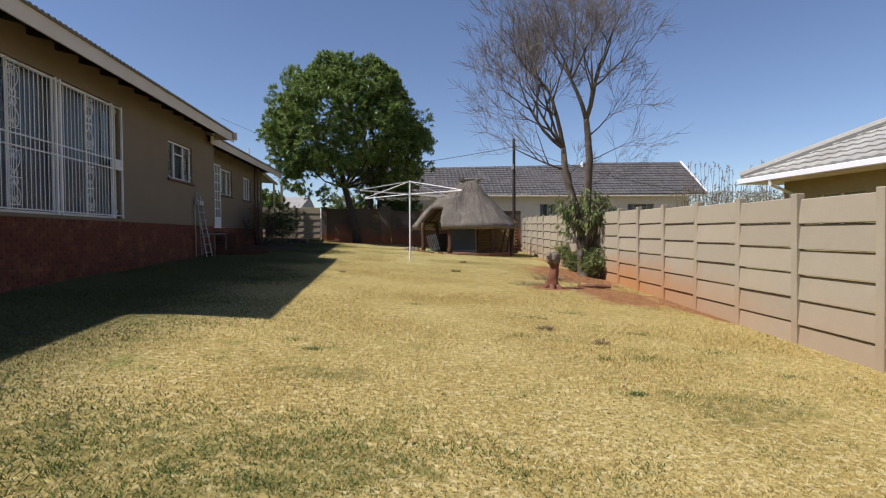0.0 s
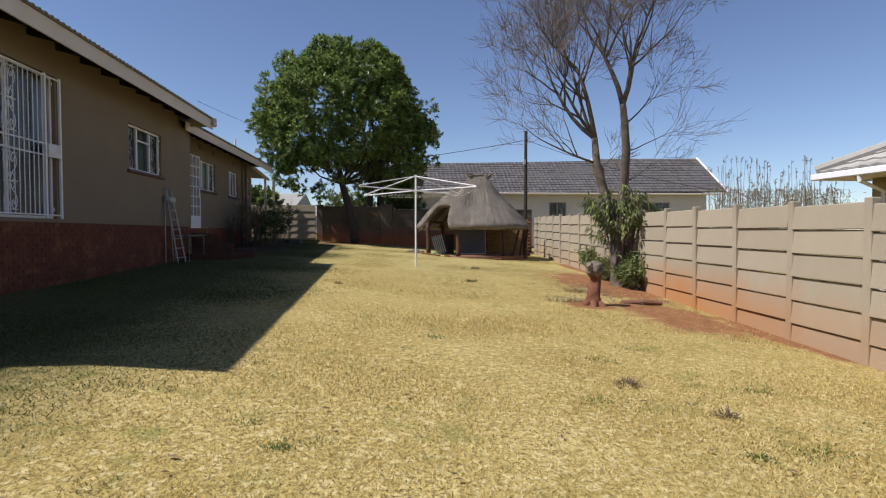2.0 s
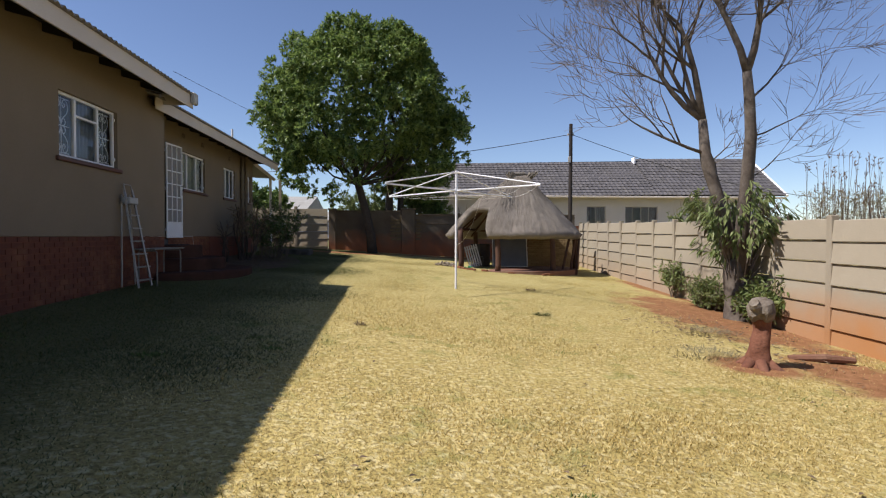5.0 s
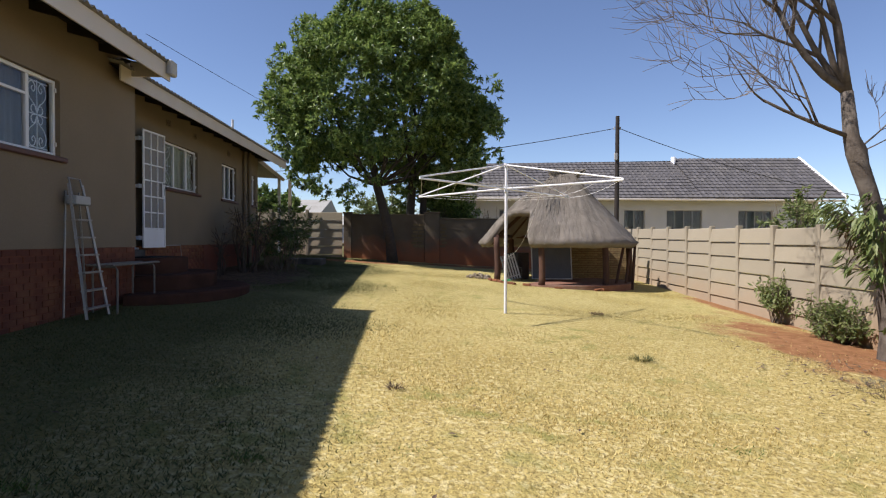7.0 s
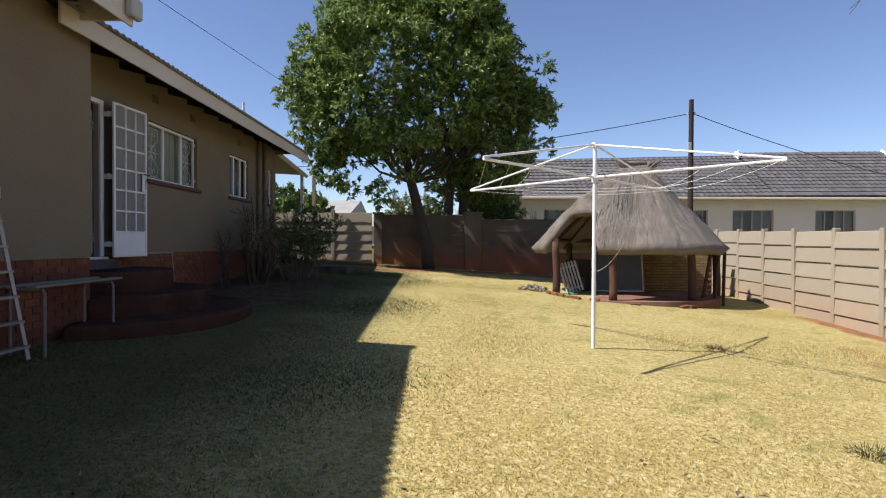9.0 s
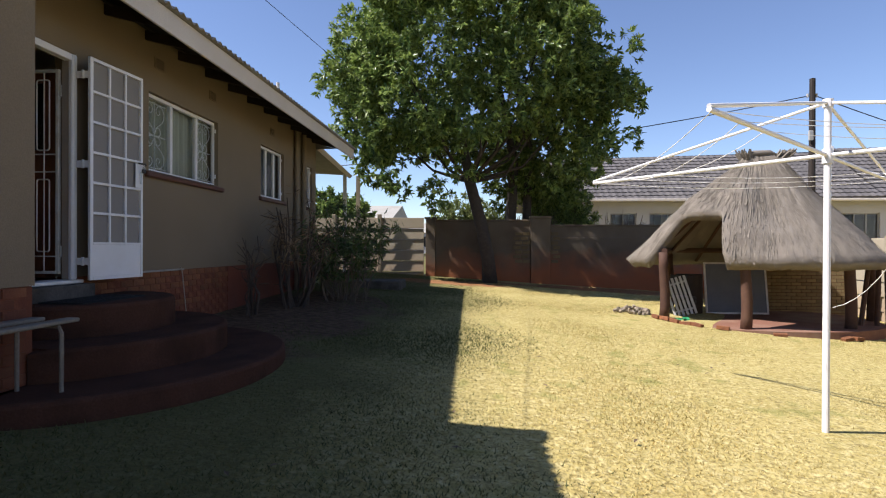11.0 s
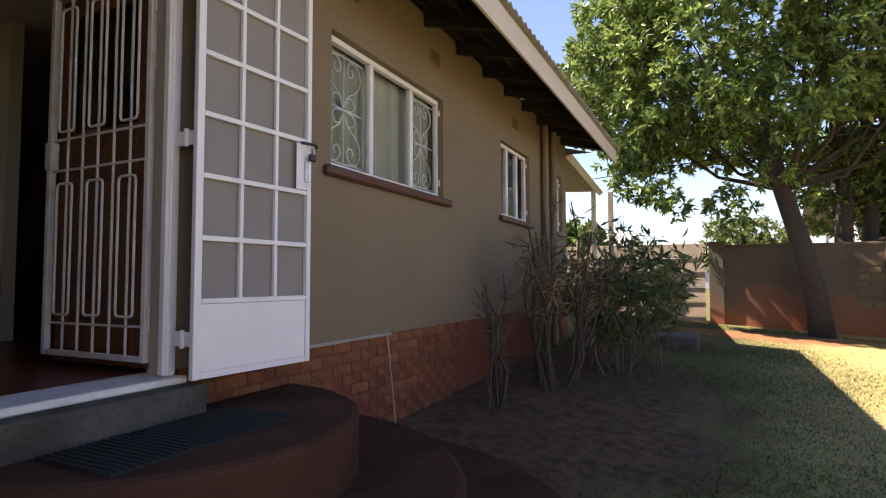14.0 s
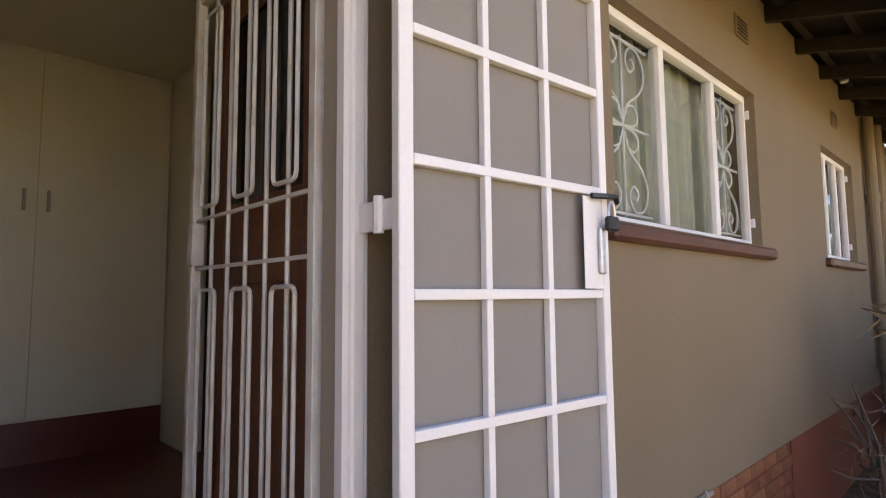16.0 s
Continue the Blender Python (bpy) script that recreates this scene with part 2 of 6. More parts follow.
PLASTER = material("taupe_wall_paint", (0.205, 0.155, 0.100), (0.24, 0.184, 0.122), 1.2, 0.75, 0.15, 90, stain=(0.18, 0.132, 0.085), stain_amount=0.35)
PLASTER_IN = material("cream_room_paint", (0.70, 0.67, 0.54), (0.77, 0.74, 0.60), 1.2, 0.8, 0.05, 90, speck=0.2)
OXIDE = material("red_oxide_paint", (0.155, 0.04, 0.022), (0.21, 0.062, 0.032), 3, 0.75, 0.3, 50, stain=(0.11, 0.045, 0.03), stain_scale=1.6, stain_amount=0.6)
BRICK_RED = material("worn_orange_brick", (0.20, 0.072, 0.030), (0.31, 0.135, 0.055), 9, 0.9, 0.5, 70, vary=0.22, stain=(0.10, 0.035, 0.02), stain_scale=7, stain_amount=0.75)
BRICK_PAINT = material("flaking_red_painted_brick", (0.15, 0.040, 0.020), (0.22, 0.068, 0.030), 6, 0.85, 0.5, 60, vary=0.14, stain=(0.25, 0.10, 0.042), stain_scale=8, stain_amount=0.6)
BRICK_REST = material("red_oxide_brick_far", (0.12, 0.035, 0.018), (0.17, 0.054, 0.026), 7, 0.85, 0.4, 80, island=0.15, stain=(0.25, 0.105, 0.045), stain_scale=2.5, stain_amount=0.6)
MORTAR = material("red_mortar", (0.15, 0.046, 0.024), (0.22, 0.075, 0.036), 8, 0.95, 0.4, 90)
STEP_RED = material("red_cement_step", (0.068, 0.032, 0.021), (0.098, 0.046, 0.031), 3, 0.95, 0.5, 60, stain=(0.038, 0.020, 0.014), stain_scale=2.2, stain_amount=0.8, spec=0.1)
FLOOR_RED = material("polished_red_floor", (0.16, 0.035, 0.025), (0.19, 0.05, 0.035), 3, 0.3, 0.03, 60)
CONCRETE = material("grey_concrete", (0.33, 0.30, 0.26), (0.42, 0.385, 0.34), 3, 0.9, 0.4, 70, stain=(0.22, 0.19, 0.16), stain_amount=0.5)
PRECAST = material("beige_precast_concrete", (0.312, 0.266, 0.192), (0.362, 0.312, 0.230), 2.0, 0.88, 0.25, 80, vary=0.06, stain=(0.26, 0.218, 0.158), stain_scale=1.4, stain_amount=0.4)
# tan plaster, darkened: the evergreen's shade on the back wall is in this colour
BACKWALL = material("old_tan_plaster_tree_shade", (0.115, 0.088, 0.060), (0.165, 0.128, 0.090), 1.5, 0.9, 0.4, 60, stain=(0.075, 0.050, 0.034), stain_scale=0.9, stain_amount=0.7)
FACIA = material("cream_fascia_paint", (0.60, 0.53, 0.46), (0.68, 0.61, 0.54), 2, 0.6, 0.08, 60, stain=(0.5, 0.42, 0.34), stain_amount=0.3)
ROOFSHEET = material("grey_fibre_cement_roof", (0.24, 0.22, 0.20), (0.31, 0.29, 0.265), 3, 0.85, 0.3, 70, stain=(0.15, 0.13, 0.12), stain_amount=0.6)
RAFTER = material("near_black_brown", (0.022, 0.015, 0.011), (0.035, 0.024, 0.017), 5, 0.7, 0.3, 60)
WHITE = material("white_gloss_paint", (0.74, 0.73, 0.74), (0.80, 0.79, 0.80), 4, 0.4, 0.05, 90, stain=(0.66, 0.63, 0.6), stain_scale=5, stain_amount=0.25, speck=0.12)
WHITE_DULL = material("weathered_white_paint", (0.66, 0.65, 0.62), (0.74, 0.73, 0.70), 6, 0.5, 0.1, 90, stain=(0.45, 0.36, 0.28), stain_scale=9, stain_amount=0.4, speck=0.25)
TAUPE_FRAME = material("taupe_steel_frame", (0.36, 0.31, 0.25), (0.40, 0.35, 0.29), 4, 0.5, 0.05, 90, speck=0.2)
BENCHWOOD = material("grey_brown_bench_paint", (0.19, 0.165, 0.135), (0.25, 0.22, 0.18), 5, 0.7, 0.2, 60)
SILL = material("brown_sill_tile", (0.10, 0.042, 0.03), (0.14, 0.06, 0.042), 6, 0.45, 0.1, 60)
PANE = glass("window_pane")
CURTAIN = material("grey_curtain_cloth", (0.15, 0.15, 0.158), (0.22, 0.22, 0.228), 2, 0.95, 0.3, 200)
LACE = material("pale_curtain_cloth", (0.42, 0.42, 0.35), (0.54, 0.54, 0.46), 3, 0.95, 0.3, 200)
WOOD = material("red_brown_door_wood", (0.15, 0.050, 0.022), (0.23, 0.085, 0.036), 4, 0.5, 0.15, 50)
SCREEN = material("grey_insect_screen", (0.25, 0.23, 0.215), (0.29, 0.265, 0.245), 2, 0.75, 0.25, 420)
STEEL = material("galvanised_steel", (0.55, 0.56, 0.57), (0.62, 0.63, 0.64), 8, 0.35, 0.05, 60, metal=0.9)
BLACK = material("black_lock_case", (0.02, 0.02, 0.02), (0.035, 0.035, 0.035), 10, 0.4, 0.05, 60)
RUBBER = material("black_rubber_mat", (0.018, 0.018, 0.018), (0.03, 0.03, 0.03), 20, 0.9, 0.6, 120)
THATCH = material("grey_weathered_thatch", (0.185, 0.158, 0.13), (0.25, 0.217, 0.178), 3, 0.95, 0.9, 110, stain=(0.14, 0.115, 0.09), stain_scale=1.6, stain_amount=0.55)
THATCH_ENDS = material("thatch_reed_ends", (0.17, 0.145, 0.115), (0.26, 0.225, 0.18), 9, 0.95, 0.6, 140, island=0.3)
POLE_WOOD = material("brown_treated_pole", (0.06, 0.027, 0.017), (0.095, 0.045, 0.027), 5, 0.8, 0.4, 40, stain=(0.14, 0.07, 0.04), stain_amount=0.4)
YELLOW_BRICK = material("yellow_face_brick", (0.29, 0.20, 0.090), (0.38, 0.27, 0.13), 8, 0.85, 0.3, 80, vary=0.18)
OLD_BRICK = material("dark_yellow_brick", (0.14, 0.10, 0.05), (0.20, 0.145, 0.075), 8, 0.9, 0.4, 80, vary=0.2)
BARK = material("grey_brown_bark", (0.085, 0.066, 0.05), (0.14, 0.112, 0.088), 9, 0.95, 0.9, 38, stain=(0.19, 0.16, 0.13), stain_scale=5, stain_amount=0.5)
TWIG = material("pale_bare_twig", (0.145, 0.118, 0.10), (0.21, 0.175, 0.152), 9, 0.9, 0.2, 60)
PRUNEDWOOD = material("dark_pruned_wood", (0.060, 0.042, 0.032), (0.105, 0.078, 0.058), 9, 0.95, 0.6, 40)
DRYWISP = leafy("tan_dry_wisp", (0.16, 0.105, 0.06), (0.30, 0.21, 0.12), 0.15, 0.9)
SHRUBTWIG = material("tan_woody_stem", (0.12, 0.09, 0.065), (0.20, 0.155, 0.11), 9, 0.9, 0.2, 60)
DARK_BARK = material("dark_evergreen_bark", (0.045, 0.035, 0.028), (0.075, 0.06, 0.048), 9, 0.95, 0.8, 38)
STUMPWOOD = material("red_stained_stump_bark", (0.15, 0.055, 0.03), (0.22, 0.095, 0.055), 8, 0.95, 0.9, 30, stain=(0.22, 0.15, 0.10), stain_amount=0.6)
OLDWOOD = material("weathered_grey_wood", (0.15, 0.12, 0.09), (0.27, 0.225, 0.175), 12, 0.95, 0.8, 40, stain=(0.07, 0.045, 0.03), stain_scale=9, stain_amount=0.7)
LEAF = leafy("glossy_green_leaf", (0.035, 0.078, 0.016), (0.29, 0.37, 0.10), 0.36, 0.34)
SHRUBLEAF = leafy("shrub_leaf", (0.034, 0.066, 0.018), (0.115, 0.15, 0.05), 0.3)
SUCKERLEAF = leafy("drooping_olive_leaf", (0.10, 0.14, 0.035), (0.25, 0.28, 0.11), 0.35, 0.5)
DRYLEAF = leafy("withered_brown_leaf", (0.10, 0.07, 0.045), (0.20, 0.14, 0.09), 0.15, 0.8)
REEDLEAF = leafy("dry_reed_leaf", (0.13, 0.115, 0.065), (0.30, 0.26, 0.15), 0.25, 0.8)
GRASS = leafy("dry_grass_blade", (0.36, 0.262, 0.080), (0.70, 0.56, 0.25), 0.35, 0.8)
FRESHGRASS = leafy("yellow_green_grass_blade", (0.345, 0.275, 0.090), (0.66, 0.56, 0.265), 0.35, 0.8)
# half-green blades, with the shade beside the house put into the colour
MIXGRASS = leafy("half_green_shade_dark_blade", (0.058, 0.072, 0.022), (0.145, 0.14, 0.052), 0.25, 0.7)
GREENGRASS = leafy("green_grass_blade", (0.070, 0.115, 0.026), (0.17, 0.22, 0.055), 0.4, 0.7)
TILE = material("grey_concrete_roof_tile", (0.090, 0.083, 0.084), (0.128, 0.118, 0.118), 5, 0.85, 0.3, 60, island=0.2, stain=(0.11, 0.10, 0.09), stain_amount=0.5)
TILE_PALE = material("pale_concrete_roof_tile", (0.33, 0.32, 0.29), (0.42, 0.40, 0.36), 5, 0.85, 0.3, 60, island=0.14, stain=(0.24, 0.22, 0.19), stain_amount=0.5)
NEIGHBOUR = material("pale_neighbour_wall", (0.50, 0.475, 0.49), (0.56, 0.53, 0.55), 1.5, 0.85, 0.1, 50)
NEIGHBOUR_FRAME = material("grey_steel_window_frame", (0.30, 0.28, 0.28), (0.36, 0.34, 0.34), 4, 0.5, 0.05, 90, speck=0.2)
NEIGHBOUR_CURTAIN = material("mauve_curtain_cloth", (0.17, 0.145, 0.15), (0.22, 0.19, 0.195), 2, 0.95, 0.2, 90)
OCHRE = material("ochre_neighbour_wall", (0.42, 0.33, 0.13), (0.48, 0.39, 0.17), 1.5, 0.85, 0.1, 50)
ALU = material("scuffed_aluminium", (0.34, 0.315, 0.285), (0.44, 0.41, 0.375), 7, 0.45, 0.1, 60, metal=0.6)
CABLE = material("black_cable", (0.02, 0.02, 0.022), (0.03, 0.03, 0.03), 10, 0.6, 0.0, 60)
PLASTIC_GREY = material("pale_grey_plastic", (0.42, 0.41, 0.39), (0.48, 0.47, 0.45), 6, 0.5, 0.05, 60)
GREEN_PLASTIC = material("green_plastic", (0.02, 0.22, 0.08), (0.03, 0.28, 0.11), 8, 0.5, 0.1, 60)
DARK_CONCRETE = material("dark_rough_concrete", (0.085, 0.073, 0.06), (0.14, 0.12, 0.10), 5, 0.92, 0.8, 45, stain=(0.045, 0.036, 0.028), stain_scale=4, stain_amount=0.8)
ROCK = material("pale_rubble", (0.24, 0.20, 0.15), (0.38, 0.33, 0.26), 7, 0.95, 0.7, 40, vary=0.3, stain=(0.20, 0.12, 0.07), stain_scale=4, stain_amount=0.6)
FARWOOD = leafy("hazy_winter_tree", (0.16, 0.13, 0.11), (0.26, 0.22, 0.19), 0.1, 0.9)

# ---- ground ----
def make_ground():
    xs = [-900, -300, -100, -40, -20, *np.linspace(-11, 10, 43).tolist(), 20, 40, 100, 300, 900]
    ys = [-900, -300, -100, -40, -20, *np.linspace(-9, 37, 93).tolist(), 50, 80, 150, 300, 900]
    bm = bmesh.new()
    grid = [[bm.verts.new((x, y, ground_z(x, y) + (0.02 * noise.noise((x * 0.6, y * 0.6, 0)) if -11 < x < 10 and -9 < y < 37 else 0))) for x in xs] for y in ys]
    for a, b in zip(grid, grid[1:]):
        for k in range(len(xs) - 1):
            bm.faces.new((a[k], a[k + 1], b[k + 1], b[k]))
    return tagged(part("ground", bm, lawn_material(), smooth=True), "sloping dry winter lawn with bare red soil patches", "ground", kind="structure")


make_ground()

# ---- the house ----
WALL1, WALL2, CORNER_Y, HOUSE_END, FLOOR = -5.93, -6.60, 19.20, 28.90, 1.80
house = thing("house", "taupe plastered single-storey house on a red brick plinth", "house", (WALL2, 20.0, 1.0))
HOLES1 = [(8.2, 12.75, 1.90, 4.33), (15.44, 17.19, 3.07, 4.08)]
HOLES2 = [(19.63, 20.53, FLOOR, 4.12), (21.80, 23.66, 3.12, 4.12), (25.38, 26.63, 3.12, 4.11), (28.19, 28.60, 3.12, 4.11)]
PLINTH = 1.84
bm = bmesh.new()
wall_with_holes(bm, WALL1, (7.15, PLINTH), (CORNER_Y, 4.95), HOLES1, 0.23)
part("wall", bm, PLASTER, house)
bm = bmesh.new()
wall_with_holes(bm, WALL2, (CORNER_Y + 0.004, PLINTH), (HOUSE_END, 4.95), HOLES2, 0.23)
part("wall", bm, PLASTER, house)
bm = box(bmesh.new(), (WALL2 - 0.2, CORNER_Y - 0.23, PLINTH), (WALL1 - 0.232, CORNER_Y, 4.95))
part("wall", bm, PLASTER, house)
# the wing before the first wall, the far end and the hidden back
for lo, hi in (((-7.9, -6.0, 0.2), (-7.65, 7.14, 4.8)), ((-7.66, 7.15, 0.2), (WALL1 - 0.232, 7.38, 4.9)), ((-12.74, HOUSE_END - 0.23, 0.2), (WALL2 - 0.232, HOUSE_END, 4.9)), ((-12.74, -6.0, 0.2), (-7.91, -5.77, 4.8))):
    part("wall", box(bmesh.new(), lo, hi), PLASTER, house)
# unseen back wall; its opening is added to brighten the room behind the door
bm = bmesh.new()
wall_with_holes(bm, -12.75, (-6.0, 0.2), (HOUSE_END, 4.9), [(18.55, 19.9, 2.3, 4.3)], 0.25)
part("wall", bm, PLASTER, house)
# the ceiling and the floor inside
part("ceiling", box(bmesh.new(), (-12.74, 7.39, 4.45), (WALL2 - 0.235, HOUSE_END - 0.24, 4.50)), PLASTER_IN, house)
part("floor", box(bmesh.new(), (-12.74, 7.39, FLOOR - 0.12), (WALL2 - 0.235, HOUSE_END - 0.24, FLOOR)), FLOOR_RED, house, "polished dark red floor")
for y in (18.4, 24.9):
    part("inner_wall", box(bmesh.new(), (-12.74, y, FLOOR), (WALL2 - 0.235, y + 0.1, 4.449)), PLASTER_IN, house, "cream painted inner wall")
part("inner_wall", box(bmesh.new(), (WALL2 - 0.245, 20.56, FLOOR), (WALL2 - 0.235, 21.7, 4.449)), PLASTER_IN, house)


def roof_slope(x_eave, z_eave, y0, y1, run, pitch):
    """Corrugated sheets with their wavy front edge, thick enough to see."""
    bm = bmesh.new()
    wave, rows = 0.146, []
    n = int((y1 - y0) / wave * 6)
    ups = (0.0, 1.9, 3.8, run)
    for k in range(n + 1):
        y = y0 + (y1 - y0) * k / n
        dz = 0.022 * math.cos(math.tau * (y - y0) / wave)
        rows.append([[bm.verts.new((x_eave - u, y, z_eave + u * pitch + dz + s * 0.012)) for u in ups] for s in (1, 0)])
    for a, b in zip(rows, rows[1:]):
        for i in range(len(ups) - 1):
            bm.faces.new((a[0][i], b[0][i], b[0][i + 1], a[0][i + 1]))
            bm.faces.new((a[1][i], a[1][i + 1], b[1][i + 1], b[1][i]))
        bm.faces.new((a[0][0], a[1][0], b[1][0], b[0][0]))
    return bm


PITCH = 0.25
EAVE1, EAVE2 = -5.15, -5.75
part("roof", roof_slope(EAVE1 + 0.06, 4.80, 7.02, 18.78, 4.2, PITCH), ROOFSHEET, house, "grey corrugated fibre cement roof sheets", smooth=True)
part("roof", roof_slope(EAVE2 + 0.06, 4.70, 18.35, 29.45, 3.6, PITCH), ROOFSHEET, house, "grey corrugated fibre cement roof sheets", smooth=True)
part("roof", roof_slope(-6.85, 4.82, -6.0, 7.15, 4.0, PITCH), ROOFSHEET, house, smooth=True)
bm = bmesh.new()
for x0, z0, run, y0, y1 in ((EAVE1, 4.80, 4.2, 7.15, 18.78), (EAVE2, 4.70, 3.6, 18.35, 29.45), (-6.85, 4.82, 4.0, -6, 7.15)):
    top = (x0 - run, z0 + run * PITCH)
    vs = [bm.verts.new(c) for c in ((top[0], y0, top[1]), (top[0], y1, top[1]), (-13.4, y1, z0), (-13.4, y0, z0))]
    bm.faces.new(vs)
    for y in (y0 + 0.02, y1 - 0.02):
        bm.faces.new([bm.verts.new(c) for c in ((x0 - 0.45, y, z0 + 0.02), (top[0], y, top[1] - 0.02), (-13.2, y, z0 + 0.02))])
part("roof", bm, ROOFSHEET, house)
part("fascia", box(bmesh.new(), (EAVE1 - 0.03, 7.15, 4.53), (EAVE1, 18.76, 4.79), 0.004), FACIA, house, "cream painted fascia board")
part("fascia", box(bmesh.new(), (EAVE2 - 0.03, 18.40, 4.45), (EAVE2, 29.42, 4.69), 0.004), FACIA, house, "cream painted fascia board")
part("fascia", box(bmesh.new(), (-6.88, -6, 4.53), (-6.85, 7.13, 4.80), 0.004), FACIA, house)
# end boards of the first roof and its ridge capping
bm = bmesh.new()
box(bm, (EAVE1 - 0.62, 18.72, 4.60), (EAVE1 - 0.031, 18.76, 4.84))
part("end_board", bm, FACIA, house)
part("gutter_end", box(bmesh.new(), (EAVE1 + 0.004, 18.58, 4.60), (EAVE1 + 0.10, 18.80, 4.84), 0.02), PLASTIC_GREY, house, "grey capped gutter end")
rafter_mesh = bpy.data.meshes.new("rafter")
bm = bmesh.new()
turn = Matrix.Rotation(math.atan(PITCH), 4, "Y")
box(bm, (-1.25, -0.025, -0.115), (0.0, 0.025, 0.0), m=turn)
bm.to_mesh(rafter_mesh)
bm.free()
rafter_mesh.materials.append(RAFTER)
for x, z, y0, y1 in ((EAVE1 - 0.035, 4.74, 7.5, 18.6), (EAVE2 - 0.035, 4.65, 18.7, 29.3)):
    y = y0
    while y < y1:
        shared("rafter", rafter_mesh, Matrix.Translation((x, y, z)), house)
        y += 0.76
for k in range(4):
    for x, z, y0, y1 in ((EAVE1, 4.80, 7.16, 18.7), (EAVE2, 4.70, 18.4, 29.4)):
        u = 0.08 + k * 0.32
        part("batten", box(bmesh.new(), (x - u - 0.05, y0, z + u * PITCH - 0.065), (x - u, y1, z + u * PITCH - 0.046)), RAFTER, house)
# added sheets whose near-black colour stands for the shade between the rafters
for x, z, y0, y1 in ((EAVE1, 4.80, 7.16, 18.74), (EAVE2, 4.70, 18.37, 29.42)):
    bm = bmesh.new()
    vs = [bm.verts.new(c) for c in ((x - 0.04, y0, z - 0.038), (x - 0.04, y1, z - 0.038), (x - 1.5, y1, z - 0.038 + 1.46 * PITCH), (x - 1.5, y0, z - 0.038 + 1.46 * PITCH))]
    bm.faces.new(vs)
    bmesh.ops.solidify(bm, geom=bm.faces[:], thickness=0.006)
    part("eave_lining", bm, RAFTER, house, "added near-black sheet for the shade under the eaves")


# ---- windows ----
def sheet(x, y0, y1, z0, z1):
    """One glass surface facing the garden."""
    bm = bmesh.new()
    bm.faces.new([bm.verts.new(c) for c in ((x, y0, z0), (x, y1, z0), (x, y1, z1), (x, y0, z1))])
    return bm


def scroll(bm, x, y, z, w, h):
    """A wrought-iron burglar grille: an upright with S-scrolls both sides."""
    r = 0.008
    tube(bm, (x, y, z), (x, y, z + h), r, n=6)
    for zz in (z + 0.02, z + h / 2, z + h - 0.02):
        tube(bm, (x, y - w / 2, zz), (x, y + w / 2, zz), r, n=6)
    lyre = ((0.02, 0.03), (0.10, 0.13), (0.34, 0.22), (0.44, 0.33), (0.36, 0.44), (0.18, 0.46), (0.08, 0.38), (0.16, 0.32), (0.25, 0.36), (0.20, 0.40))
    hook = ((0.0, 0.0), (0.22, 0.02), (0.28, 0.08), (0.20, 0.13), (0.08, 0.11), (0.07, 0.07))
    for s in (-1, 1):
        for up in (-1, 1):
            for shape in (lyre, hook):
                pts = [Vector((x, y + s * a * w, z + h / 2 + up * b * h)) for a, b in shape]
                curve = []
                for k in range(len(pts) - 1):
                    p0, p1, p2, p3 = pts[max(k - 1, 0)], pts[k], pts[k + 1], pts[min(k + 2, len(pts) - 1)]
                    for u in (0.0, 0.33, 0.67):
                        curve.append(0.5 * (2 * p1 + (p2 - p0) * u + (2 * p0 - 5 * p1 + 4 * p2 - p3) * u * u + (3 * p1 - p0 - 3 * p2 + p3) * u ** 3))
                pipe_run(bm, curve + [pts[-1]], r * 0.9, 5)


def curtain(bm, x, y0, y1, z0, z1, deep=0.035, wave=0.11):
    n = int((y1 - y0) / 0.018)
    cols = []
    for k in range(n + 1):
        y = y0 + (y1 - y0) * k / n
        d = deep * math.sin(math.tau * y / wave + 1.3 * math.sin(y * 5.1)) + 0.01 * math.sin(y * 31)
        cols.append([bm.verts.new((x + d * f, y, z)) for z, f in ((z0, 1.0), ((z0 + z1) / 2, 0.9), (z1, 0.55))])
    for a, b in zip(cols, cols[1:]):
        for i in (0, 1):
            bm.faces.new((a[i], b[i], b[i + 1], a[i + 1]))


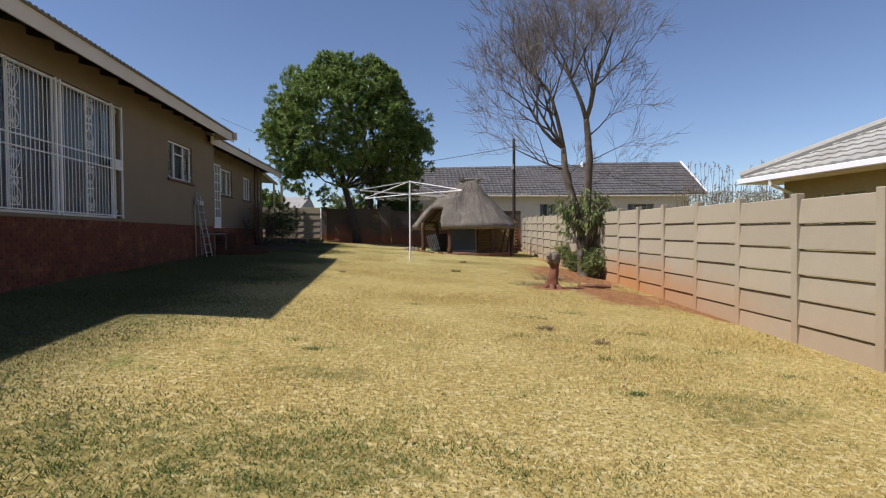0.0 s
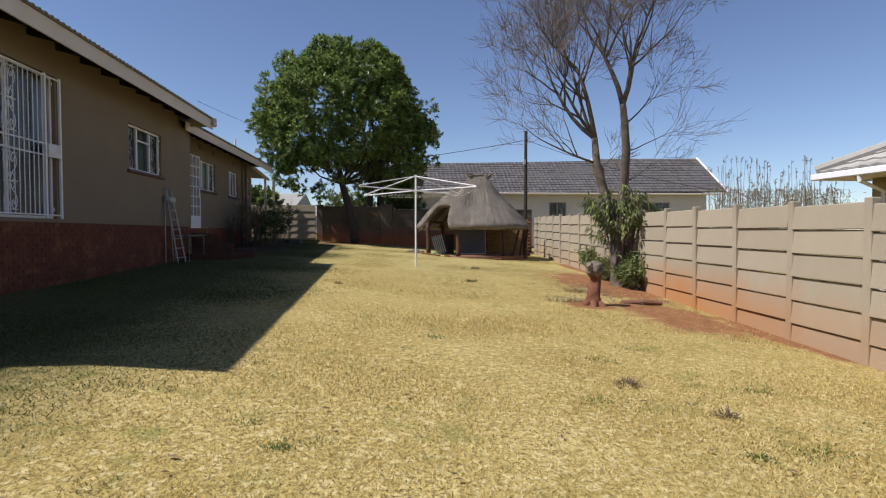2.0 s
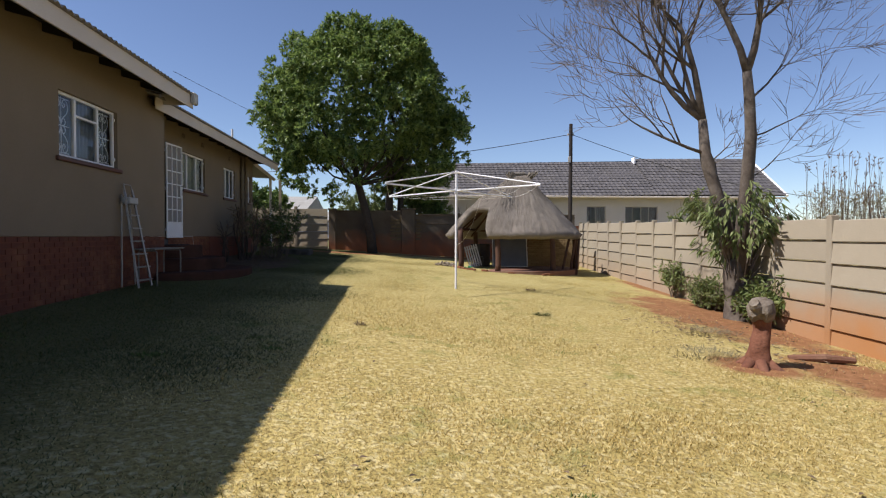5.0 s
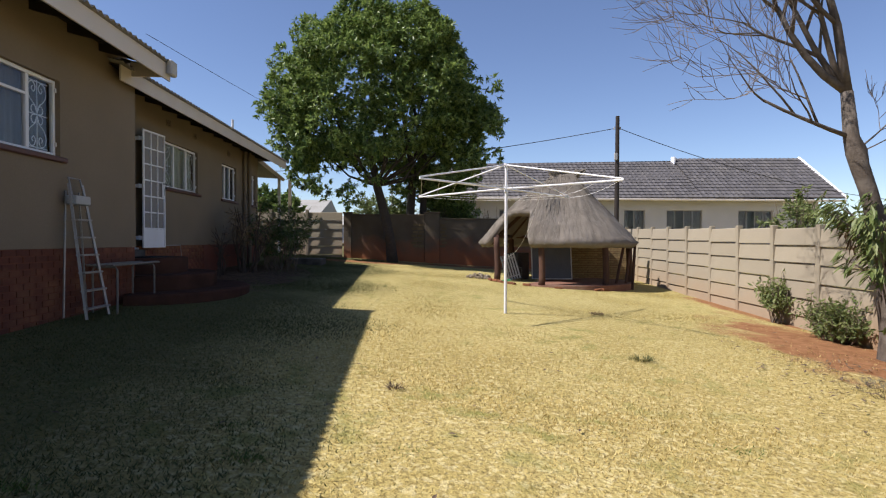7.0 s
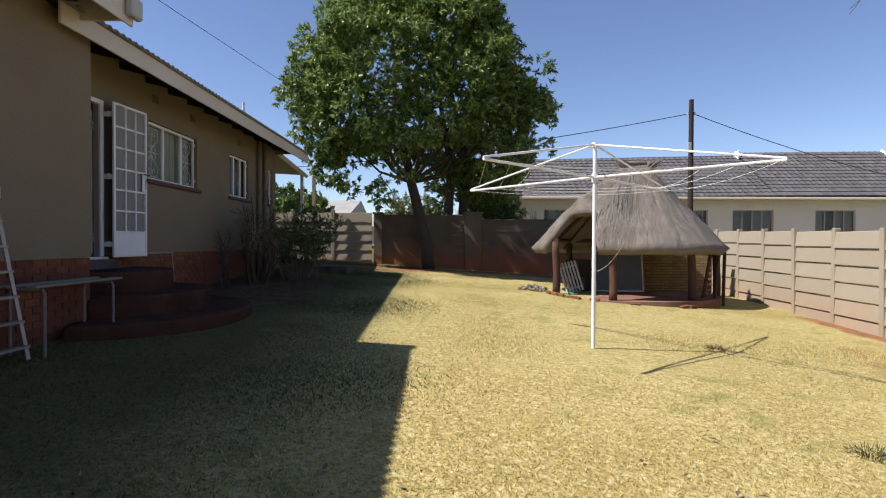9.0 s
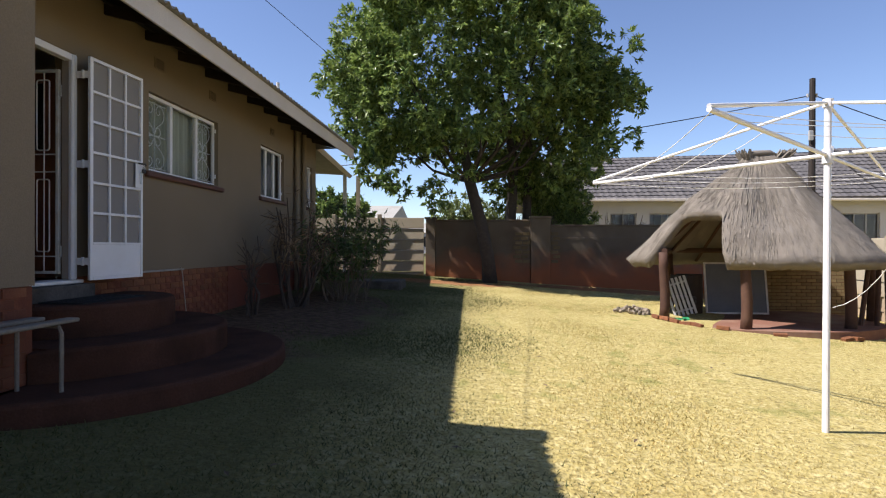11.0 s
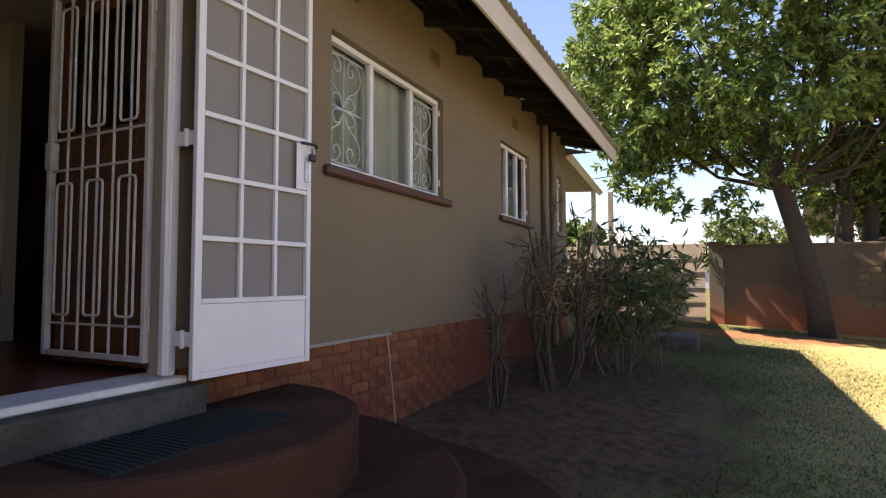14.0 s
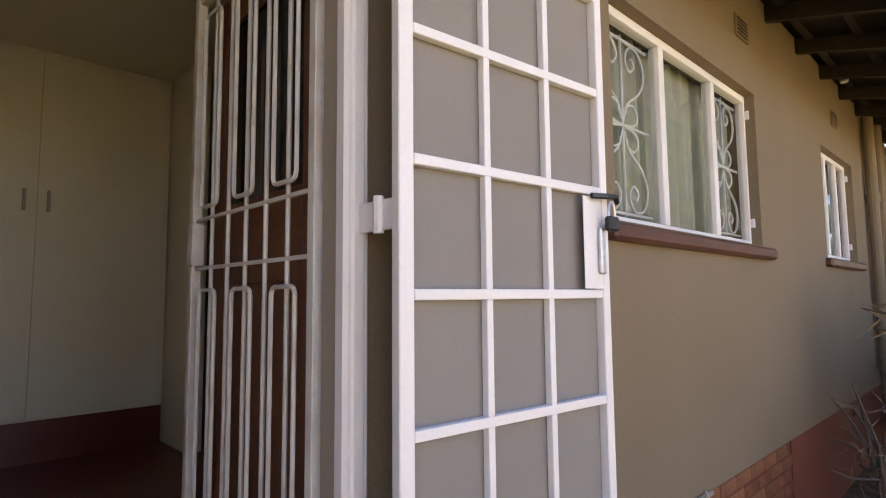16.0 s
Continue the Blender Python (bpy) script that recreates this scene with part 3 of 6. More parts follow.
def steel_window(name, plane, y0, y1, z0, z1, bars, transom=(), grilles=(), cloth=None, sill=True, label=""):
    """A white steel casement set 6 cm back in its opening, bars at those ys."""
    wall_plane, plane = plane, plane + 0.04
    win = part(name, box(bmesh.new(), (plane - 0.16, y0, z0), (plane - 0.10, y0 + 0.045, z1), 0.004), WHITE, house, label)
    x0, x1 = plane - 0.158, plane - 0.102
    for a, b in (((x0, y1 - 0.045, z0), (x1, y1, z1)), ((x0, y0 + 0.046, z0), (x1, y1 - 0.046, z0 + 0.045)), ((x0, y0 + 0.046, z1 - 0.045), (x1, y1 - 0.046, z1))):
        part("window_frame", box(bmesh.new(), a, b, 0.004), WHITE, win)
    for y in bars:
        part("mullion", box(bmesh.new(), (x0, y - 0.028, z0 + 0.046), (x1, y + 0.028, z1 - 0.046), 0.004), WHITE, win)
    for a, b, z in transom:
        part("transom", box(bmesh.new(), (x0 + 0.004, a, z - 0.018), (x1 - 0.004, b, z + 0.018), 0.003), WHITE, win)
    edges = [y0 + 0.03, *bars, y1 - 0.03]
    for a, b in zip(edges, edges[1:]):
        pane = part("pane", sheet(plane - 0.130, a + 0.02, b - 0.02, z0 + 0.04, z1 - 0.04), PANE, win)
        pane.visible_shadow = False
    for y, w in grilles:
        bm = bmesh.new()
        scroll(bm, plane - 0.165, y, z0 + 0.06, w, z1 - z0 - 0.12)
        part("burglar_grille", bm, WHITE, win, "white scrolled burglar grille", smooth=True)
    for y in (y1 + 0.0, ):
        for z in (z0 + 0.13, z1 - 0.16):
            part("hinge", box(bmesh.new(), (plane - 0.10, y1 - 0.035, z), (plane - 0.075, y1 - 0.012, z + 0.06), 0.004), WHITE, win)
    if cloth:
        bm = bmesh.new()
        curtain(bm, plane - 0.225, y0 - 0.10, y1 + 0.10, z0 - 0.04, z1 + 0.05, 0.022)
        part("curtain", bm, cloth, win, "gathered curtain cloth", smooth=True)
    if sill:
        bm = box(bmesh.new(), (wall_plane - 0.055, y0 - 0.09, z0 - 0.080), (wall_plane + 0.055, y1 + 0.09, z0 - 0.006), 0.015)
        part("window_sill", bm, SILL, win, "dark brown tiled sill")
    return win


# the wide barred window by the start of the walk
win = steel_window("window", WALL1, 8.2, 12.75, 1.90, 4.33, (9.35, 10.52, 11.6), cloth=CURTAIN, sill=False, label="wide white window behind a burglar-bar gate")
bm = bmesh.new()
for z in (1.96, 2.95, 3.14, 4.27):
    tube(bm, (WALL1 + 0.03, 8.2, z), (WALL1 + 0.03, 12.85, z), 0.014, n=6)
for y in (8.22, 10.45, 10.58, 12.40, 12.82):
    box(bm, (WALL1 + 0.012, y - 0.02, 1.90), (WALL1 + 0.048, y + 0.02, 4.31))
part("burglar_frame", bm, WHITE, win, "white steel burglar-bar frame")
y = 8.32
while y < 12.36:
    part("bar", tube(bmesh.new(), (WALL1 + 0.03, y, 1.96), (WALL1 + 0.03, y, 4.27), 0.0075, n=5, caps=False), WHITE, win)
    y += 0.118
for y in (9.3, 11.5):
    bm = bmesh.new()
    scroll(bm, WALL1 + 0.04, y, 2.0, 0.34, 0.9)
    scroll(bm, WALL1 + 0.04, y, 3.2, 0.34, 1.0)
    part("burglar_grille", bm, WHITE, win, smooth=True)
part("lock_box", box(bmesh.new(), (WALL1 + 0.01, 12.45, 2.93), (WALL1 + 0.06, 12.78, 3.16), 0.006), WHITE_DULL, win, "white lock box")

steel_window("window", WALL1, 15.44, 17.19, 3.07, 4.08, (15.98, 16.65), transom=((15.98, 16.65, 3.78),), grilles=((15.71, 0.4), (16.92, 0.4)), cloth=CURTAIN, label="white steel window with dark brown sill")
steel_window("window", WALL2, 21.80, 23.69, 3.11, 4.12, (22.43, 23.11), grilles=((22.12, 0.52), (23.40, 0.48)), cloth=LACE, label="white steel window with scrolled burglar grilles")
steel_window("window", WALL2, 25.38, 26.63, 3.12, 4.11, (25.80, 26.22), cloth=CURTAIN, label="small white steel window with brown sill")
steel_window("window", WALL2, 28.19, 28.60, 3.12, 4.11, (), cloth=CURTAIN, label="narrow white steel window")

# ---- air vents, pipes, meter box ----
for y, z in ((22.03, 4.52), (23.47, 4.50), (25.95, 4.45)):
    vent = part("air_vent", box(bmesh.new(), (WALL2 + 0.002, y - 0.11, z - 0.07), (WALL2 + 0.012, y + 0.11, z + 0.07)), PLASTER, house, "small slotted air brick")
    for k in range(5):
        part("slot", box(bmesh.new(), (WALL2 + 0.0125, y - 0.09, z - 0.055 + k * 0.025), (WALL2 + 0.016, y + 0.09, z - 0.043 + k * 0.025)), RAFTER, vent)
for y, r, z0 in ((27.25, 0.055, 1.2), (27.75, 0.055, 1.2)):
    bm = bmesh.new()
    tube(bm, (WALL2 + 0.07, y, z0), (WALL2 + 0.07, y, 4.75), r, n=12)
    for z in (2.4, 3.8):
        tube(bm, (WALL2 + 0.07, y, z), (WALL2 + 0.07, y, z + 0.09), r + 0.012, n=12)
    part("soil_pipe", bm, PLASTER, house, "painted soil pipe on the wall", smooth=False)
part("earth_pipe", pipe_run(bmesh.new(), [(WALL2 + 0.10, 22.56, 1.05), (WALL2 + 0.05, 22.51, 1.80), (WALL2 + 0.03, 22.50, 1.88)], 0.0065), TAUPE_FRAME, house, "thin pale pipe rising over the plinth")

# ---- doorway ----
bm = bmesh.new()
for y in (19.63, 20.455):
    box(bm, (WALL2 - 0.030, y, FLOOR + 0.013), (WALL2 + 0.02, y + 0.075, 4.12), 0.010)
    box(bm, (WALL2 - 0.012, y + 0.018, FLOOR + 0.014), (WALL2 + 0.026, y + 0.057, 4.119), 0.006)
box(bm, (WALL2 - 0.068, 19.706, 4.05), (WALL2 + 0.018, 20.454, 4.118), 0.006)
part("door_frame", bm, WHITE, house, "white steel door frame")
bm = bmesh.new()
for y in (19.634, 20.47):
    box(bm, (WALL2 - 0.105, y, FLOOR + 0.013), (WALL2 - 0.032, y + 0.056, 4.116))
part("door_reveal", bm, TAUPE_FRAME, house, "taupe painted door reveal")
part("door_sill", box(bmesh.new(), (WALL2 - 0.22, 19.60, 1.775), (WALL2 + 0.07, 20.56, FLOOR + 0.012), 0.008), WHITE_DULL, house, "worn white painted threshold")
part("threshold_step", box(bmesh.new(), (WALL2 + 0.004, 19.23, 1.60), (WALL2 + 0.17, 20.60, 1.772), 0.012), DARK_CONCRETE, house, "rough grey concrete threshold")

# plinth: mortar core, bricks in front
bm = bmesh.new()
box(bm, (WALL1 - 0.24, 7.15, -0.2), (WALL1 - 0.012, CORNER_Y - 0.012, PLINTH - 0.004))
box(bm, (WALL2 - 0.24, CORNER_Y + 0.0, -0.2), (WALL2 - 0.012, HOUSE_END, 1.69))
box(bm, (WALL2 - 0.24, 20.57, 1.69), (WALL2 - 0.012, HOUSE_END, PLINTH - 0.004))
box(bm, (WALL2 - 0.0, CORNER_Y - 0.24, -0.2), (WALL1 - 0.245, CORNER_Y - 0.012, PLINTH - 0.004))
plinth = part("plinth", bm, MORTAR, house, "red brick plinth")
part("plinth_coat", box(bmesh.new(), (WALL2 - 0.011, 24.02, -0.2), (WALL2 - 0.002, HOUSE_END - 0.002, PLINTH - 0.002)), OXIDE, house, "smooth red oxide painted plinth")
part("plinth_ledge", box(bmesh.new(), (WALL2 + 0.002, 21.35, PLINTH - 0.012), (WALL2 + 0.022, 22.62, PLINTH + 0.012), 0.004), CONCRETE, house)

# ---- precast fence ----
def fence_x(y):
    return 5.2 + 0.07 * y


FENCE_TURN = math.atan(0.07)
BAY = 1.54
fence = thing("precast_fence", "beige precast concrete fence stained red by soil", "fence", (fence_x(12), 12, 0.0), kind="structure")
post_bm = bmesh.new()
box(post_bm, (-0.065, -0.065, 0.0), (0.065, 0.065, 2.55), 0.012)
post_mesh = bpy.data.meshes.new("post")
post_bm.to_mesh(post_mesh)
post_bm.free()
post_mesh.materials.append(PRECAST)


def precast_panel():
    """A slab with a chamfered long edge, so that the joints read as dark grooves."""
    bm = bmesh.new()
    h, w = 0.352, BAY - 0.11
    prof = [(-0.046, 0.006), (0.022, 0.0), (0.022, h - 0.004), (-0.004, h), (-0.016, h - 0.012), (-0.050, 0.014)]
    ends = [[bm.verts.new((x, s * w / 2, z)) for x, z in prof] for s in (-1, 1)]
    for k in range(len(prof)):
        bm.faces.new((ends[0][k], ends[0][(k + 1) % 6], ends[1][(k + 1) % 6], ends[1][k]))
    bm.faces.new(ends[0][::-1])
    bm.faces.new(ends[1])
    bmesh.ops.recalc_face_normals(bm, faces=bm.faces)
    mesh = bpy.data.meshes.new("panel")
    bm.to_mesh(mesh)
    bm.free()
    mesh.materials.append(PRECAST_STAINED)
    return mesh


def stained_precast():
    """Beige concrete with a red soil splash along its foot, which follows the ground."""
    m = PRECAST.copy()
    m.name = "precast_with_soil_splash"
    t = m.node_tree
    b = t.nodes["Principled BSDF"]
    before = b.inputs["Base Color"].links[0].from_socket
    pos = t.nodes.new("ShaderNodeNewGeometry").outputs["Position"]
    d = t.nodes.new("ShaderNodeVectorMath")
    d.operation = "DOT_PRODUCT"
    t.links.new(pos, d.inputs[0])
    d.inputs[1].default_value = (0.0613, -0.0271, 1.0)
    n = t.nodes.new("ShaderNodeTexNoise")
    n.inputs["Scale"].default_value, n.inputs["Detail"].default_value = 1.1, 6
    t.links.new(pos, n.inputs["Vector"])
    a = t.nodes.new("ShaderNodeMath")
    a.operation = "MULTIPLY_ADD"
    t.links.new(n.outputs[0], a.inputs[0])
    a.inputs[1].default_value = -1.1
    t.links.new(d.outputs["Value"], a.inputs[2])
    r = t.nodes.new("ShaderNodeMapRange")
    r.inputs[1].default_value, r.inputs[2].default_value, r.inputs[3].default_value, r.inputs[4].default_value = -0.35, 0.42, 0.95, 0.0
    t.links.new(a.outputs[0], r.inputs[0])
    # the splash is strongest where the soil lies bare, along the tree
    s = t.nodes.new("ShaderNodeSeparateXYZ")
    t.links.new(pos, s.inputs[0])
    y = t.nodes.new("ShaderNodeMapRange")
    y.inputs[1].default_value, y.inputs[2].default_value, y.inputs[3].default_value, y.inputs[4].default_value = 0.0, 6.0, 1.0, 0.22
    far = t.nodes.new("ShaderNodeMath")
    far.operation = "SUBTRACT"
    t.links.new(s.outputs[1], far.inputs[0])
    far.inputs[1].default_value = 14.0
    dist = t.nodes.new("ShaderNodeMath")
    dist.operation = "ABSOLUTE"
    t.links.new(far.outputs[0], dist.inputs[0])
    t.links.new(dist.outputs[0], y.inputs[0])
    k = t.nodes.new("ShaderNodeMath")
    k.operation = "MULTIPLY"
    t.links.new(r.outputs[0], k.inputs[0])
    t.links.new(y.outputs[0], k.inputs[1])
    x = t.nodes.new("ShaderNodeMix")
    x.data_type = "RGBA"
    t.links.new(k.outputs[0], x.inputs[0])
    t.links.new(before, x.inputs[6])
    x.inputs[7].default_value = (0.36, 0.155, 0.048, 1)
    t.links.new(x.outputs[2], b.inputs["Base Color"])
    return m


PRECAST_STAINED = stained_precast()
post_mesh.materials.clear()
post_mesh.materials.append(PRECAST_STAINED)
panel_mesh = precast_panel()
for k in range(-9, 17):
    y = 7.53 + BAY * k
    x = fence_x(y)
    top = 1.87 + 0.0195 * y
    wob = random.uniform(-0.6, 0.6)
    shared("post", post_mesh, pose(x, y, top - 2.52, 0, wob, -math.degrees(FENCE_TURN)), fence)
    if k < 16:
        ym = y + BAY / 2
        for row in range(6):
            shared("panel", panel_mesh, pose(fence_x(ym) + random.uniform(-0.004, 0.004), ym, top - 0.03 - 0.357 * (row + 1) + 0.012, random.uniform(-0.15, 0.15), 0, -math.degrees(FENCE_TURN)), fence)
rest(fence)

# ---- back wall ----
BACK = 33.5


def splashed(base, name, height):
    """The wall with a red soil splash along its foot."""
    m = base.copy()
    m.name = name
    t = m.node_tree
    b = t.nodes["Principled BSDF"]
    before = b.inputs["Base Color"].links[0].from_socket
    pos = t.nodes.new("ShaderNodeNewGeometry").outputs["Position"]
    s = t.nodes.new("ShaderNodeSeparateXYZ")
    t.links.new(pos, s.inputs[0])
    n = t.nodes.new("ShaderNodeTexNoise")
    n.inputs["Scale"].default_value, n.inputs["Detail"].default_value = 1.3, 6
    t.links.new(pos, n.inputs["Vector"])
    a = t.nodes.new("ShaderNodeMath")
    a.operation = "MULTIPLY_ADD"
    t.links.new(n.outputs[0], a.inputs[0])
    a.inputs[1].default_value = -1.2
    t.links.new(s.outputs[2], a.inputs[2])
    r = t.nodes.new("ShaderNodeMapRange")
    r.inputs[1].default_value, r.inputs[2].default_value, r.inputs[3].default_value, r.inputs[4].default_value = height - 0.5, height + 0.3, 0.85, 0.0
    t.links.new(a.outputs[0], r.inputs[0])
    x = t.nodes.new("ShaderNodeMix")
    x.data_type = "RGBA"
    t.links.new(r.outputs[0], x.inputs[0])
    t.links.new(before, x.inputs[6])
    x.inputs[7].default_value = (0.33, 0.10, 0.035, 1)
    t.links.new(x.outputs[2], b.inputs["Base Color"])
    return m


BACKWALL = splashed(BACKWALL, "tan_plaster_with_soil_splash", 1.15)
back = thing("back_wall", "old tan plastered boundary wall with piers", "wall", (0, BACK, 1.0), kind="structure")
bm = bmesh.new()
box(bm, (-3.95, BACK, 0.0), (-0.85, BACK + 0.22, 3.02))
box(bm, (-0.19, BACK, 0.0), (7.6, BACK + 0.22, 2.86))
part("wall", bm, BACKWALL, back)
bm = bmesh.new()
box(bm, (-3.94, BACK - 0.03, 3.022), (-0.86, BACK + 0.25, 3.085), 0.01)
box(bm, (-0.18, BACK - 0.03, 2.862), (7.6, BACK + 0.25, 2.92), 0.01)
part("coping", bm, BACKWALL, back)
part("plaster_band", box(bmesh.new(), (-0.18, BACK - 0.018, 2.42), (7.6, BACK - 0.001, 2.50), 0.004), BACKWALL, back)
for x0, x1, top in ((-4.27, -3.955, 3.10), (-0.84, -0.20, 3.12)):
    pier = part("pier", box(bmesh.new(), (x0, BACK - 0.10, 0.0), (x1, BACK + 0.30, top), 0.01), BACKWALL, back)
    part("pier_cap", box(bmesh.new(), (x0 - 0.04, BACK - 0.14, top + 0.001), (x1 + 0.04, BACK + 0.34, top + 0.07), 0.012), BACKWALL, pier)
bared = bpy.data.meshes.new("brick")
bm = box(bmesh.new(), (-0.11, -0.02, -0.05), (0.11, 0.0, 0.05), 0.005)
bm.to_mesh(bared)
bm.free()
bared.materials.append(OLD_BRICK)
for side, x0 in ((1, -0.98), (-1, -0.06)):
    for k in range(7):
        shared("brick", bared, Matrix.Translation((x0 - 0.06 * side * (k % 2), BACK - 0.002, 1.72 + 0.15 * k)), back)
        if side > 0:
            shared("brick", bared, Matrix.Translation((x0 - 0.25 - 0.06 * (k % 2), BACK - 0.002, 1.72 + 0.15 * k)), back)
# its precast stretch beside the house
for k in range(3):
    ym = -4.30 - BAY / 2 - k * BAY
    for row in range(7):
        shared("panel", panel_mesh, pose(ym, BACK + 0.1, 3.16 - 0.36 * (row + 1), 0, 0, 90), back)
    shared("post", post_mesh, pose(ym - BAY / 2, BACK + 0.1, 0.72, 0, 0, 90), back)
rest(back)

# ---- neighbouring houses ----
def tiled_slope(bm, a, b, c, d, rows, cols):
    """Lapped roof tiles over the quadrilateral a b (eave) to d c (ridge): each tile slightly proud and tilted."""
    a, b, c, d = map(Vector, (a, b, c, d))
    up = (b - a).cross(d - a).normalized()
    for r in range(rows):
        for k in range(cols):
            def at(u, v):
                return (a.lerp(b, u)).lerp(d.lerp(c, u), v)
            u0, u1 = k / cols, (k + 1) / cols
            v0, v1 = r / rows, (r + 1.05) / rows
            p = [at(u0, v0) + up * 0.075, at((u0 + u1) / 2, v0) + up * 0.045, at(u1, v0) + up * 0.075, at(u1, min(1, v1)) + up * 0.035, at((u0 + u1) / 2, min(1, v1)) + up * 0.005, at(u0, min(1, v1)) + up * 0.035]
            q = [bm.verts.new(x) for x in p]
            bm.faces.new((q[0], q[1], q[4], q[5]))
            bm.faces.new((q[1], q[2], q[3], q[4]))
            lo = [bm.verts.new(x - up * 0.05) for x in p[:3]]
            bm.faces.new((q[0], lo[0], lo[1], q[1]))
            bm.faces.new((q[1], lo[1], lo[2], q[2]))


nb = thing("neighbour_house", "pale neighbour house with grey tiled gable roof", "house", (14, 44, 1.0))
bm = bmesh.new()
wins = [(3.6, 4.8), (5.4, 6.6), (11.0, 12.25), (13.55, 15.7), (17.9, 20.0)]
wall_with_holes(bm, 42.0, (0.5, 0.6), (22.8, 4.35), [(a, b, 2.1, 3.80) for a, b in wins], -0.25, axis="y")
box(bm, (0.5, 42.3, 0.6), (0.75, 49.4, 4.35))
box(bm, (22.55, 42.3, 0.6), (22.8, 49.4, 4.35))
box(bm, (0.5, 49.42, 0.6), (22.8, 49.6, 4.35))
bm.faces.new([bm.verts.new(c) for c in ((22.7, 42.0, 4.36), (22.7, 49.6, 4.36), (22.7, 45.8, 7.2))])
part("wall", bm, NEIGHBOUR, nb)
for a, b in wins:
    w = part("window", box(bmesh.new(), (a, 42.10, 2.10), (b, 42.13, 2.15)), NEIGHBOUR_FRAME, nb)
    part("window_frame", box(bmesh.new(), (a, 42.10, 3.75), (b, 42.13, 3.80)), NEIGHBOUR_FRAME, w)
    n = 4 if b - a > 1.6 else 2
    for k in range(n + 1):
        y = a + (b - a - 0.05) * k / n
        part("mullion", box(bmesh.new(), (y, 42.10, 2.151), (y + 0.05, 42.13, 3.749)), NEIGHBOUR_FRAME, w)
    bm = bmesh.new()
    bm.faces.new([bm.verts.new(c) for c in ((a, 42.14, 2.10), (b, 42.14, 2.10), (b, 42.14, 3.80), (a, 42.14, 3.80))])
    part("pane", bm, PANE, w)
    for c0, c1 in ((a, a + (b - a) * 0.24), (a + (b - a) * 0.52, a + (b - a) * 0.74), (b - (b - a) * 0.22, b)):
        part("curtain", box(bmesh.new(), (c0, 42.20, 2.05), (c1, 42.23, 3.82)), NEIGHBOUR_CURTAIN, w)
bm = bmesh.new()
tiled_slope(bm, (15.4, 41.3, 4.48), (23.9, 41.3, 4.52), (23.9, 45.5, 7.45), (15.4, 45.5, 7.35), 13, 28)
tiled_slope(bm, (-0.5, 41.3, 4.30), (15.4, 41.3, 4.48), (15.4, 45.5, 7.15), (-0.5, 45.5, 6.85), 13, 52)
part("roof", bm, TILE, nb, "grey concrete roof tiles")
bm = bmesh.new()
bm.faces.new([bm.verts.new(c) for c in ((-0.5, 45.5, 6.85), (23.9, 45.5, 7.4), (23.9, 50.2, 4.3), (-0.5, 50.2, 4.3))])
bm.faces.new([bm.verts.new(c) for c in ((-0.5, 41.3, 4.26), (23.9, 41.3, 4.48), (23.9, 45.5, 7.36), (-0.5, 45.5, 6.8))])
part("roof", bm, TILE, nb)
part("gutter", box(bmesh.new(), (-0.5, 41.18, 4.30), (23.9, 41.30, 4.42), 0.02, m=None), FACIA, nb, "cream gutter")
bm = bmesh.new()
pipe_run(bm, [(23.98, 41.25, 4.50), (23.98, 45.5, 7.5)], 0.09, 6)
part("barge_board", bm, WHITE, nb, "white barge board")
part("barge_board", box(bmesh.new(), (15.36, 45.0, 6.95), (15.46, 45.5, 7.42), 0.01), WHITE, nb, "white barge board end")

rn = thing("neighbour_house", "ochre neighbour house with pale tiled hip roof", "house", (11, 10, 0.0))
bm = bmesh.new()
wall_with_holes(bm, 9.75, (2.0, -0.8), (13.35, 2.75), [(7.6, 9.0, 1.3, 2.35), (10.9, 12.2, 1.5, 2.35)], -0.25)
box(bm, (10.01, 13.1, -0.8), (20, 13.35, 2.75))
part("wall", bm, OCHRE, rn)
for a, b, z0 in ((7.6, 9.0, 1.3), (10.9, 12.2, 1.5)):
    w = part("window", box(bmesh.new(), (9.80, a, z0), (9.84, a + 0.05, 2.35)), WHITE, rn)
    for y in ((a + b) / 2, b - 0.05):
        part("window_frame", box(bmesh.new(), (9.80, y, z0), (9.84, y + 0.05, 2.35)), WHITE, w)
    bm = bmesh.new()
    bm.faces.new([bm.verts.new(c) for c in ((9.85, b - 0.05, z0), (9.85, a + 0.05, z0), (9.85, a + 0.05, 2.35), (9.85, b - 0.05, 2.35))])
    part("pane", bm, PANE, w)
bm = bmesh.new()
tiled_slope(bm, (9.1, 14.05, 2.90), (9.1, 1.0, 2.90), (14.1, 1.0, 5.3), (14.1, 9.05, 5.3), 15, 34)
tiled_slope(bm, (19.1, 14.05, 2.90), (9.1, 14.05, 2.90), (14.1, 9.05, 5.3), (14.1, 9.05, 5.3), 15, 28)
part("roof", bm, TILE_PALE, rn, "pale weathered concrete roof tiles")
bm = bmesh.new()
pipe_run(bm, [(9.08, 14.08, 2.98), (11.6, 11.55, 4.20), (14.1, 9.05, 5.42)], 0.11, 8)
part("hip_tiles", bm, TILE_PALE, rn)
bm = bmesh.new()
box(bm, (9.0, 1.0, 2.76), (9.11, 14.15, 2.895), 0.015)
box(bm, (9.12, 14.05, 2.76), (19.1, 14.15, 2.895), 0.015)
part("gutter", bm, WHITE, rn, "white gutter and fascia")
bm = bmesh.new()
pipe_run(bm, [(9.06, 12.9, 2.76), (9.06, 12.9, 2.66), (9.68, 13.0, 2.45), (9.70, 13.0, 0.2)], 0.045, 8)
part("downpipe", bm, WHITE, rn)
